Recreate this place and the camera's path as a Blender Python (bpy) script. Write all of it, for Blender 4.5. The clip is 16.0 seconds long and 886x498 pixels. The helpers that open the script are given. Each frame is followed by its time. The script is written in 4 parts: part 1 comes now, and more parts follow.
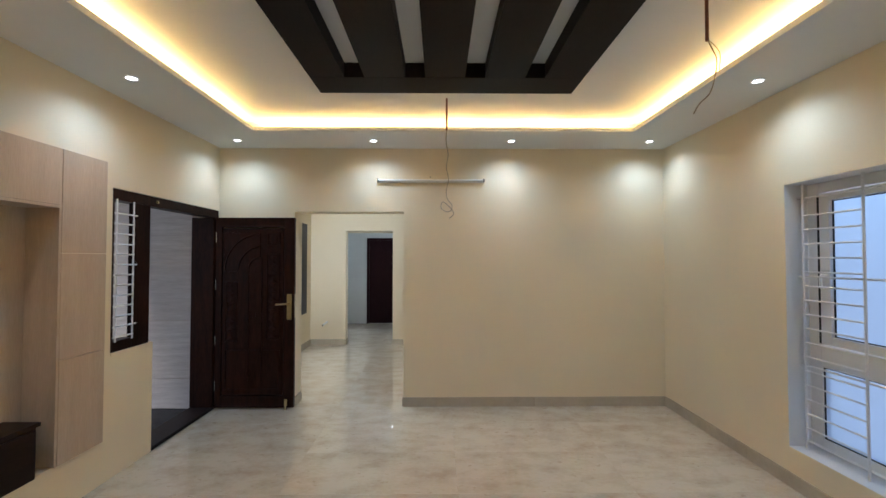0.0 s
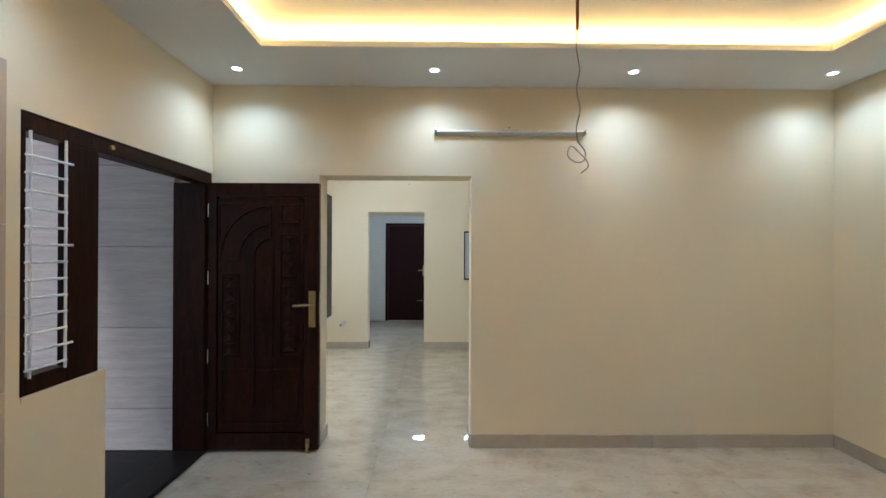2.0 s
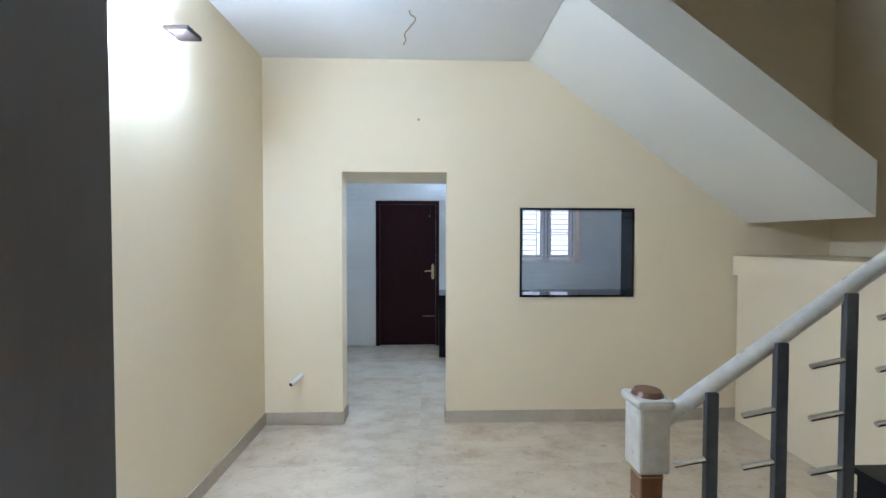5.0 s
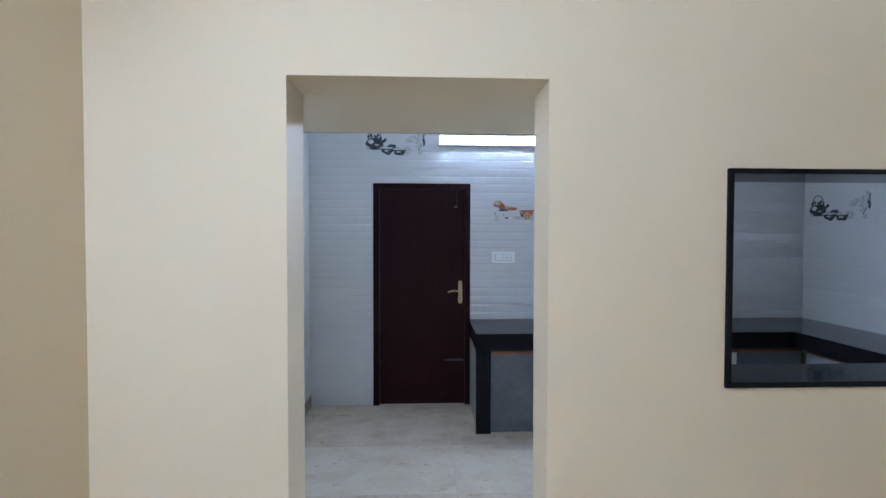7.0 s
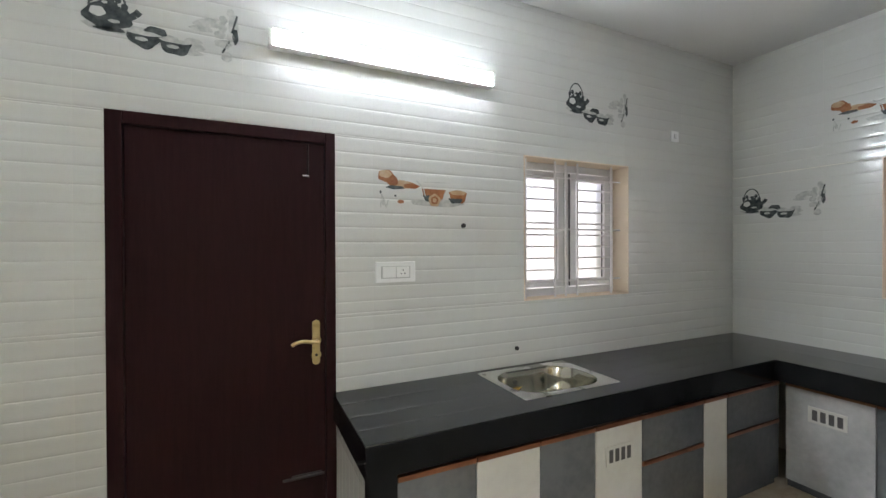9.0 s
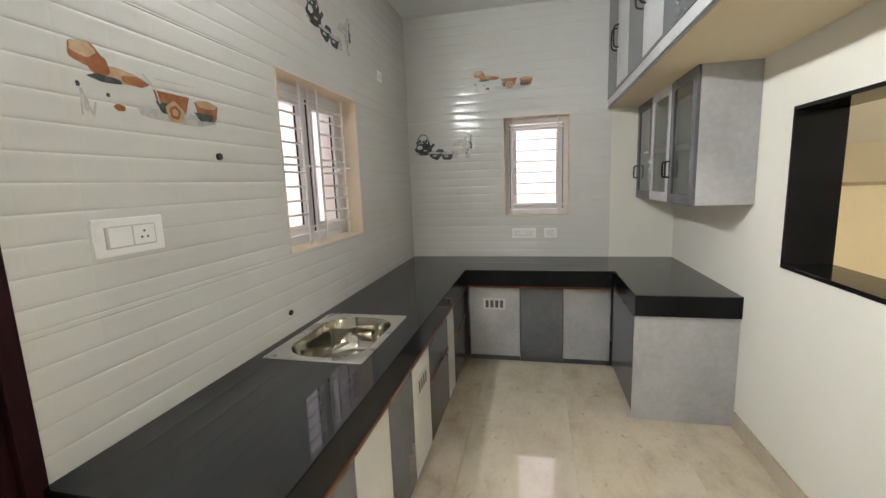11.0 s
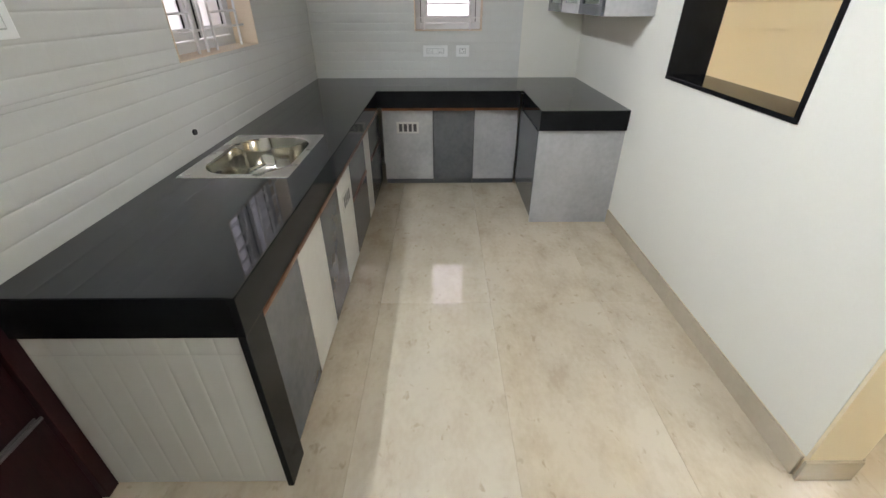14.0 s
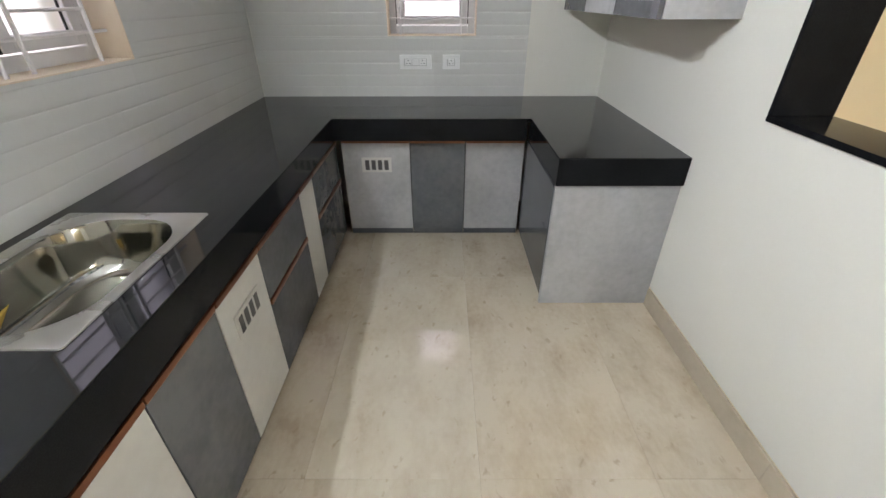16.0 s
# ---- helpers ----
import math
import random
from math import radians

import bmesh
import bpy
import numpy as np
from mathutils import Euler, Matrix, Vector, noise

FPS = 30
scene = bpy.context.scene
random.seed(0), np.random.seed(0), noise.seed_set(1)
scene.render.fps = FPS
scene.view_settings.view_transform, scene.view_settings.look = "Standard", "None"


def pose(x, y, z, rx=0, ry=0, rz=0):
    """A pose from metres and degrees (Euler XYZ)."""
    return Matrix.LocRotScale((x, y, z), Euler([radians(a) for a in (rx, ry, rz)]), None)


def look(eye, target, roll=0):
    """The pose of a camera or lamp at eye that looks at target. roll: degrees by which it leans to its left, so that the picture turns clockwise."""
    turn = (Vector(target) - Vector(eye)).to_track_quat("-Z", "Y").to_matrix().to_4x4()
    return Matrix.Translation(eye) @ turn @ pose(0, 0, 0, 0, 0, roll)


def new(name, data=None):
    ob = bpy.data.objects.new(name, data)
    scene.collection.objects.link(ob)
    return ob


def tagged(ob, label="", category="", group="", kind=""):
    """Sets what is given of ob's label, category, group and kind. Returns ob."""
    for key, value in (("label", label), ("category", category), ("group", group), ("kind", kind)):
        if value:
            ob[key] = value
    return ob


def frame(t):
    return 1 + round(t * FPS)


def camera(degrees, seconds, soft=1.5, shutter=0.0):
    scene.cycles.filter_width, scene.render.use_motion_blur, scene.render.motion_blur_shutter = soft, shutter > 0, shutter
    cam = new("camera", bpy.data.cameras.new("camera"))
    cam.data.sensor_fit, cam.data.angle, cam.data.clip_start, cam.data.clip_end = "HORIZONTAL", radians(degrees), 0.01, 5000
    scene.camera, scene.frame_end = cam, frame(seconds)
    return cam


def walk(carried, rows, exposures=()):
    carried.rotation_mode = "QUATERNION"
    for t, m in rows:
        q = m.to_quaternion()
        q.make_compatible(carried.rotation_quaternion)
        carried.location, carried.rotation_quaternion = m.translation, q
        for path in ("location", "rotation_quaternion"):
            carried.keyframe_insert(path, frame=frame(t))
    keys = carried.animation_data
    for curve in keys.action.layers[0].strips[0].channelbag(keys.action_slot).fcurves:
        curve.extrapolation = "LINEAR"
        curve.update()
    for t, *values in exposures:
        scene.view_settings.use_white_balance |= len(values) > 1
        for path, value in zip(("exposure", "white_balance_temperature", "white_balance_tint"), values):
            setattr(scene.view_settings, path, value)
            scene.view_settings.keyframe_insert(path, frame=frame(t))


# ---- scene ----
cam = camera(93.5, 16.0)
PATH = [
    (0, (-0.039, -0.05, 1.571), (-0.019, 1.95, 1.619), -0.0),
    (0.5, (-0.096, 0.094, 1.553), (-0.055, 2.093, 1.603), 0.1),
    (1, (-0.291, 0.327, 1.56), (-0.254, 2.326, 1.601), 0.1),
    (1.5, (-0.456, 0.756, 1.549), (-0.429, 2.756, 1.572), 0.1),
    (2, (-0.669, 1.237, 1.512), (-0.647, 3.237, 1.517), 0.2),
    (2.5, (-0.838, 1.759, 1.524), (-0.811, 3.759, 1.503), 0.1),
    (3, (-0.903, 2.311, 1.527), (-0.874, 4.31, 1.487), -0.1),
    (3.5, (-0.977, 2.798, 1.55), (-0.942, 4.797, 1.497), -0.0),
    (4, (-0.982, 3.262, 1.551), (-0.936, 5.26, 1.495), 0.1),
    (4.2, (-0.984, 3.436, 1.544), (-0.933, 5.435, 1.489), 0.1),
    (6.3, (-1.153, 5.532, 1.543), (-1.085, 7.531, 1.496), 0.1),
    (6.5, (-1.175, 5.749, 1.559), (-1.111, 7.748, 1.511), 0.0),
    (7, (-1.289, 6.257, 1.556), (-1.217, 8.255, 1.513), 0.1),
    (7.5, (-1.325, 6.746, 1.552), (-1.22, 8.743, 1.512), 0.0),
    (8, (-1.353, 7.225, 1.554), (-1.126, 9.212, 1.517), 0.1),
    (8.5, (-1.351, 7.651, 1.525), (-0.873, 9.594, 1.514), -0.0),
    (9, (-1.293, 8.08, 1.527), (-0.436, 9.887, 1.515), -0.2),
    (9.5, (-1.344, 8.425, 1.521), (-0.021, 9.924, 1.508), -0.4),
    (10, (-1.394, 8.698, 1.508), (0.304, 9.754, 1.483), -0.4),
    (10.2, (-1.416, 8.779, 1.532), (0.382, 9.653, 1.49), -0.3),
    (12.3, (-1.81, 9.052, 1.419), (0.067, 9.048, 0.728), -0.4),
    (12.5, (-1.809, 9.05, 1.407), (0.031, 9.049, 0.621), -0.4),
    (13, (-1.811, 9.054, 1.41), (-0.044, 9.051, 0.474), -0.3),
    (13.5, (-1.808, 9.052, 1.42), (-0.08, 9.05, 0.412), -0.3),
    (14, (-1.712, 9.043, 1.427), (0.002, 9.038, 0.397), -0.2),
    (14.5, (-1.499, 9.009, 1.434), (0.214, 9.003, 0.401), -0.2),
    (15, (-1.29, 8.961, 1.431), (0.421, 8.952, 0.396), -0.2),
    (15.5, (-0.998, 8.938, 1.422), (0.712, 8.931, 0.385), -0.2),
    (16, (-0.72, 8.904, 1.41), (0.99, 8.907, 0.373), -0.1),
]
walk(cam, [(t, look(eye, target, roll)) for t, eye, target, roll in PATH],
     exposures=[(0, .17, 6000, 18), (2.5, .36, 5750, 15), (4.2, .74, 5350, 16), (6.5, .47, 5450, 22), (7.5, .35, 5350, 24), (8, .28, 5550, 21), (8.5, .68, 6700, 19), (9, .86, 7350, 18), (10, .97, 8200, 19),
                (12.5, .88, 7900, 20), (14, .97, 7450, 20), (16, 1.06, 7400, 21)])

# ---- world and large lights ----
world = bpy.data.worlds.new("world")
scene.world = world
world.use_nodes = True
wn = world.node_tree.nodes
sky = wn.new("ShaderNodeTexSky")
sky.sky_type, sky.sun_disc = "NISHITA", False
sky.sun_elevation, sky.sun_rotation = radians(50), radians(200)
world.node_tree.links.new(sky.outputs[0], wn["Background"].inputs[0])
wn["Background"].inputs[1].default_value = 0.09
sun = new("sun", bpy.data.lights.new("sun", "SUN"))
sun.data.energy, sun.data.angle, sun.data.color = 1.5, radians(12), (1, .96, .9)
sun.matrix_world = look((-6, -12, 20), (0, 0, 0))

TUBE_POWER = 150.0     # kitchen tube, radiance
DINING_POWER = 215.0
COVE_POWER = 42.0
SPOT_POWER = 24.0
COOL, WARM = (.68, .86, 1.0), (1.0, .63, .19)


# daylight standing in the window openings, outside the panes
for x, y, z, wid, hei, yaw, power, colour in ((2.66, 2.126, 1.18, 1.40, 1.76, 90, 4.6, (.72, .85, 1.0)), (.688, 10.44, 1.64, .84, .84, 180, 2.4, (.95, .95, 1.0)),
                                              (2.62, 8.98, 1.635, .54, .84, 90, 1.9, (.96, .92, 1.0))):
    lamp = bpy.data.lights.new("window_daylight", "AREA")
    lamp.shape, lamp.size, lamp.size_y, lamp.energy, lamp.color = "RECTANGLE", wid, hei, power, colour
    o = new("window_daylight", lamp)
    o.matrix_world = pose(x, y, z, 90, 0, yaw)


# ---- materials ----
def material(name, c1, c2=None, scale=3.0, stretch=(1, 1, 1), rough=.5, rough2=None, bump=0.0, bump_scale=60.0, metal=0.0,
             fine=0.25, vary=0.0, coat=0.0, contrast=(.35, .65), detail=5.0, spec=.5, vein=None, chips=None):
    """Two colours mixed by a large and a fine noise, with relief and a little change from piece to piece."""
    m = bpy.data.materials.new(name)
    m.use_nodes = True
    n, link = m.node_tree.nodes, m.node_tree.links.new
    b = n["Principled BSDF"]
    c2 = c2 or tuple(v * .93 for v in c1)
    geo = n.new("ShaderNodeNewGeometry")
    info = n.new("ShaderNodeObjectInfo")
    off = n.new("ShaderNodeVectorMath")
    off.operation = "MULTIPLY_ADD"
    comb = n.new("ShaderNodeCombineXYZ")
    if vary:
        for i in range(3):
            link(info.outputs["Random"], comb.inputs[i])
    off.inputs[1].default_value = (37, 53, 71)
    link(comb.outputs[0], off.inputs[0])
    link(geo.outputs["Position"], off.inputs[2])
    mp = n.new("ShaderNodeMapping")
    mp.inputs["Scale"].default_value = stretch
    link(off.outputs[0], mp.inputs[0])
    big, small = n.new("ShaderNodeTexNoise"), n.new("ShaderNodeTexNoise")
    big.inputs["Scale"].default_value, big.inputs["Detail"].default_value = scale, detail
    small.inputs["Scale"].default_value, small.inputs["Detail"].default_value = bump_scale, 4
    link(mp.outputs[0], big.inputs["Vector"])
    link(mp.outputs[0], small.inputs["Vector"])
    mix = n.new("ShaderNodeMix")
    mix.inputs[0].default_value = fine
    link(big.outputs[0], mix.inputs[2])
    link(small.outputs[0], mix.inputs[3])
    ramp = n.new("ShaderNodeValToRGB")
    ramp.color_ramp.elements[0].position, ramp.color_ramp.elements[1].position = contrast
    ramp.color_ramp.elements[0].color, ramp.color_ramp.elements[1].color = (*c1, 1), (*c2, 1)
    if vein:
        e = ramp.color_ramp.elements.new(contrast[0] - .055)
        e.color = (*vein, 1)
    link(mix.outputs[0], ramp.inputs[0])
    out = ramp.outputs[0]
    if chips:
        fleck, cut, tone = n.new("ShaderNodeTexNoise"), n.new("ShaderNodeMapRange"), n.new("ShaderNodeMix")
        fleck.inputs["Scale"].default_value, fleck.inputs["Detail"].default_value, fleck.inputs["Distortion"].default_value = 17, 3, .4
        cut.inputs[1].default_value, cut.inputs[2].default_value, cut.inputs[4].default_value = .64, .73, .65
        tone.data_type = "RGBA"
        tone.inputs[7].default_value = (*chips, 1)
        link(mp.outputs[0], fleck.inputs["Vector"])
        link(fleck.outputs[0], cut.inputs[0])
        link(cut.outputs[0], tone.inputs[0])
        link(out, tone.inputs[6])
        out = tone.outputs[2]
    if vary:
        hsv = n.new("ShaderNodeHueSaturation")
        rng = n.new("ShaderNodeMapRange")
        rng.inputs[3].default_value, rng.inputs[4].default_value = 1 - vary, 1 + vary
        link(info.outputs["Random"], rng.inputs[0])
        link(rng.outputs[0], hsv.inputs["Value"])
        link(out, hsv.inputs["Color"])
        out = hsv.outputs[0]
    link(out, b.inputs["Base Color"])
    r = n.new("ShaderNodeMapRange")
    r.inputs[3].default_value, r.inputs[4].default_value = rough, rough2 if rough2 is not None else rough * 1.25
    link(big.outputs[0], r.inputs[0])
    link(r.outputs[0], b.inputs["Roughness"])
    b.inputs["Specular IOR Level"].default_value = spec
    b.inputs["Metallic"].default_value = metal
    b.inputs["Coat Weight"].default_value = coat
    b.inputs["Coat Roughness"].default_value = .01
    if bump:
        bp = n.new("ShaderNodeBump")
        bp.inputs["Strength"].default_value, bp.inputs["Distance"].default_value = bump, .004
        link(small.outputs[0], bp.inputs["Height"])
        link(bp.outputs[0], b.inputs["Normal"])
    return m


def glowing(name, colour, strength):
    m = bpy.data.materials.new(name)
    m.use_nodes = True
    b = m.node_tree.nodes["Principled BSDF"]
    b.inputs["Base Color"].default_value = (.8, .8, .8, 1)
    b.inputs["Emission Color"].default_value = (*colour, 1)
    b.inputs["Emission Strength"].default_value = strength
    return m


def glassy(name, colour, rough):
    m = bpy.data.materials.new(name)
    m.use_nodes = True
    b = m.node_tree.nodes["Principled BSDF"]
    b.inputs["Base Color"].default_value = (*colour, 1)
    b.inputs["Roughness"].default_value = rough
    b.inputs["Transmission Weight"].default_value = 1.0
    b.inputs["IOR"].default_value = 1.3
    return m


CREAM = material("cream_paint", (.83, .71, .505), (.81, .685, .48), 1.2, rough=.62, bump=.10, bump_scale=90)
WHITEWALL = material("off_white_paint", (.80, .775, .70), (.77, .745, .67), 1.2, rough=.6, bump=.10, bump_scale=90)
CEIL = material("white_ceiling_paint", (.79, .785, .775), (.76, .755, .745), 1.5, rough=.7, bump=.06, bump_scale=80)
FLOORTILE = material("beige_marble_tile", (.545, .445, .325), (.63, .535, .41), 4.5, rough=.004, rough2=.010, bump_scale=30, fine=.26,
                     vary=.04, contrast=(.40, .58), detail=8, stretch=(1, 1.5, 1), vein=(.50, .395, .285), spec=1.0, coat=.35, chips=(.40, .30, .20))
PALETILE = material("pale_marble_tile", (.59, .495, .375), (.655, .57, .445), 4.5, rough=.004, rough2=.010, bump_scale=30, fine=.26,
                    vary=.03, contrast=(.39, .57), detail=8, stretch=(1, 1.5, 1), vein=(.54, .44, .325), spec=1.0, coat=.35, chips=(.45, .34, .23))
GROUT = material("beige_grout", (.54, .46, .37), rough=.8)
SKIRT = material("skirting_tile", (.45, .375, .28), (.54, .46, .355), 3, rough=.15, bump_scale=25, vary=.05)
DARKWOOD = material("dark_stained_wood", (.009, .0023, .0011), (.034, .0095, .0043), 3.5, stretch=(7, 7, .7), rough=.36, bump=.12,
                    bump_scale=22, fine=.5, spec=.13)
DOORSKIN = material("dark_red_laminate", (.018, .004, .005), (.026, .007, .008), 5, stretch=(9, 9, .5), rough=.42, bump=.05, bump_scale=30, fine=.5, spec=.12)
FRAMEDARK = material("black_brown_frame", (.010, .006, .005), (.018, .010, .008), 5, stretch=(8, 8, .6), rough=.42, fine=.5, spec=.25)
OAK = material("light_oak_laminate", (.57, .43, .31), (.49, .36, .25), 2.6, stretch=(6, 6, .6), rough=.42, bump=.05, bump_scale=26, fine=.5)
TILE = material("glazed_white_tile", (.68, .675, .645), (.655, .65, .62), 2, rough=.10, rough2=.16, vary=.015)
JOINT = material("tile_joint", (.60, .59, .56), rough=.7)
TRAV = material("travertine_cladding", (.45, .41, .375), (.60, .56, .52), 4, stretch=(.5, .5, 6), rough=.35, bump=.1, bump_scale=22, fine=.45, vary=.04)
GRANITE = material("black_granite", (.006, .006, .007), (.016, .0165, .018), 5, rough=.05, rough2=.12, bump_scale=420, fine=.55, contrast=(.4, .72), spec=.09)
GRANITETOP = material("polished_granite_top", (.006, .0065, .008), (.020, .022, .025), 4, rough=.03, rough2=.07, bump_scale=420, fine=.5, contrast=(.4, .7), spec=.5)
DKGREY = material("dark_grey_laminate", (.078, .083, .091), (.128, .133, .143), 2.6, rough=.16, bump_scale=30, fine=.3, vary=.04)
LTGREY = material("light_grey_laminate", (.345, .34, .345), (.49, .485, .49), 2.8, rough=.3, bump_scale=30, fine=.3, vary=.03)
IVORY = material("ivory_laminate", (.56, .54, .50), (.63, .61, .57), 4.5, rough=.3, bump_scale=30, fine=.3)
COPPER = material("copper_profile", (.20, .075, .038), (.28, .115, .06), 10, rough=.28, metal=.85)
STEEL = material("stainless_steel", (.36, .345, .305), (.44, .42, .375), 9, rough=.07, rough2=.13, metal=1, bump=.05, bump_scale=8)
SINKRIM = material("brushed_steel_rim", (.60, .59, .57), (.63, .62, .60), 6, rough=.24, rough2=.32, metal=1)
BRASS = material("antique_brass", (.42, .32, .16), (.50, .40, .22), 20, rough=.28, metal=1)
CHROME = material("satin_chrome", (.66, .65, .62), (.72, .71, .69), 20, rough=.2, metal=1)
UPVC = material("white_upvc", (.76, .75, .75), (.73, .72, .72), 3, rough=.3)
GRILLE = material("white_enamel_steel", (.84, .82, .82), (.78, .76, .76), 12, rough=.4)
PLASTICGREY = material("pale_grey_plastic", (.55, .55, .54), (.52, .52, .51), 4, rough=.4)
PLASTIC = material("white_plastic", (.88, .88, .87), (.85, .85, .84), 4, rough=.3)
# rubber black, also painted where pipe mouths, pin holes and the sash gap are dark
BLACKISH = material("black_rubber_and_dark_gaps", (.012, .012, .012), rough=.6)
REVEAL = material("peach_reveal_paint", (.80, .66, .52), (.77, .63, .49), 2, rough=.6, bump=.08, bump_scale=90)
WHITEREVEAL = material("white_reveal_paint", (.78, .77, .76), (.74, .73, .72), 2, rough=.6, bump=.08, bump_scale=90)
PANELGREY = material("charcoal_panel", (.060, .055, .055), (.085, .078, .078), 3, stretch=(1, 1, .3), rough=.42)
WRAP = material("plastic_film", (.60, .58, .53), (.46, .43, .38), 14, rough=.25, bump=.7, bump_scale=26, fine=.4)
NEWELWOOD = material("brown_newel_wood", (.11, .045, .022), (.19, .085, .042), 5, stretch=(6, 6, 1), rough=.35, fine=.5)
WIRE = material("cable_grey", (.42, .35, .26), rough=.6)
WIRERED = material("red_brown_conduit", (.17, .055, .03), rough=.5)
INKDARK = material("dark_print", (.03, .04, .045), (.10, .11, .11), 30, rough=.14)
INKGREY = material("grey_print", (.40, .41, .39), (.62, .61, .58), 40, rough=.14)
INKBROWN = material("brown_print", (.26, .085, .03), (.40, .17, .08), 26, rough=.14)
INKSAND = material("sand_print", (.48, .28, .15), (.58, .42, .28), 26, rough=.14)
BLOCK = material("wenge_ceiling_panel", (.014, .007, .0042), (.024, .013, .008), 4, stretch=(6, .5, 6), rough=.45, rough2=.55, fine=.5, spec=.10)
SHUTTER = material("far_wall_render", (.52, .50, .48), (.60, .58, .56), 2, rough=.8)
GROUND = material("paved_ground", (.22, .21, .19), (.30, .28, .26), 1.5, rough=.9)
LEAFY = material("pale_green_render", (.42, .55, .36), (.55, .64, .48), 1.6, rough=.9)
FROST = glassy("frosted_glass", (.52, .66, .84), .45)
FROSTWARM = glassy("frosted_glass_clear", (.64, .64, .70), .35)
CLEAR = glassy("clear_glass", (.80, .88, .86), .02)
TUBELIGHT = glowing("lit_tube", COOL, TUBE_POWER)
DINLIGHT = glowing("lit_dining_lamp", (.72, .88, 1.0), DINING_POWER)
COVELIGHT = glowing("lit_cove_strip", WARM, COVE_POWER)
LENS = glowing("lit_downlight_lens", (.95, .98, 1.0), 12.0)
TUBEOFF = material("unlit_tube", (.80, .78, .74), (.77, .75, .71), 3, rough=.25)


# ---- building helpers ----
def bx(bm, x0, x1, y0, y1, z0, z1, bevel=0.0):
    g = bmesh.ops.create_cube(bm, size=1.0)["verts"]
    for v in g:
        v.co = Vector(((x0 + x1) / 2 + v.co.x * (x1 - x0), (y0 + y1) / 2 + v.co.y * (y1 - y0), (z0 + z1) / 2 + v.co.z * (z1 - z0)))
    if bevel:
        es = list({e for v in g for e in v.link_edges})
        bmesh.ops.bevel(bm, geom=es, offset=bevel, segments=2, affect="EDGES", profile=.6)
    return bm


def cyl(bm, a, b, r, r2=None, seg=12):
    a, b = Vector(a), Vector(b)
    m = Matrix.Translation((a + b) / 2) @ (b - a).to_track_quat("Z", "Y").to_matrix().to_4x4()
    bmesh.ops.create_cone(bm, cap_ends=True, segments=seg, radius1=r, radius2=r if r2 is None else r2, depth=(b - a).length, matrix=m)
    return bm


def B(*dims, bevel=0.0):
    return bx(bmesh.new(), *dims, bevel=bevel)


def C(a, b, r, r2=None, seg=12):
    return cyl(bmesh.new(), a, b, r, r2, seg)


def tube_path(points, r, seg=6, n=6):
    """A bent round bar through the given points."""
    bm = bmesh.new()
    pts = [Vector(p) for p in points]
    fine = []
    for i in range(len(pts) - 1):
        p0, p1, p2, p3 = pts[max(i - 1, 0)], pts[i], pts[i + 1], pts[min(i + 2, len(pts) - 1)]
        for k in range(n):
            t = k / n
            fine.append(.5 * (2 * p1 + (p2 - p0) * t + (2 * p0 - 5 * p1 + 4 * p2 - p3) * t * t + (3 * p1 - p0 - 3 * p2 + p3) * t ** 3))
    fine.append(pts[-1])
    rings, up = [], Vector((.31, .2, .93))
    for i, p in enumerate(fine):
        d = (fine[min(i + 1, len(fine) - 1)] - fine[max(i - 1, 0)]).normalized()
        s = d.cross(up).normalized()
        w = d.cross(s)
        rings.append([bm.verts.new(p + r * (math.cos(a) * s + math.sin(a) * w)) for a in (2 * math.pi * k / seg for k in range(seg))])
    for q0, q1 in zip(rings, rings[1:]):
        for k in range(seg):
            bm.faces.new((q0[k], q0[(k + 1) % seg], q1[(k + 1) % seg], q1[k]))
    bm.faces.new(rings[0][::-1])
    bm.faces.new(rings[-1])
    return bm


def finish(name, bm, m, smooth=False):
    bmesh.ops.recalc_face_normals(bm, faces=bm.faces)
    me = bpy.data.meshes.new(name)
    bm.to_mesh(me)
    bm.free()
    me.materials.append(m)
    if smooth:
        for p in me.polygons:
            p.use_smooth = True
        me.set_sharp_from_angle(angle=radians(40))
    return new(name, me)


def thing(name, loc, label, category, group="", kind=""):
    ob = new(name)
    ob.location = loc
    ob.empty_display_size = .05
    return tagged(ob, label, category, group, kind)


def part(name, bm, m, parent, label="", smooth=False):
    ob = finish(name, bm, m, smooth)
    ob.parent = parent
    if parent.parent is None:
        ob.matrix_parent_inverse = Matrix.Translation(-Vector(parent.location))
    if label:
        tagged(ob, label)
    return ob


def solo(name, bm, m, label, category, group="", kind="", smooth=False):
    return tagged(finish(name, bm, m, smooth), label, category, group, kind)


def quads(name, verts, faces, m):
    me = bpy.data.meshes.new(name)
    me.from_pydata(verts, [], faces)
    me.materials.append(m)
    return new(name, me)


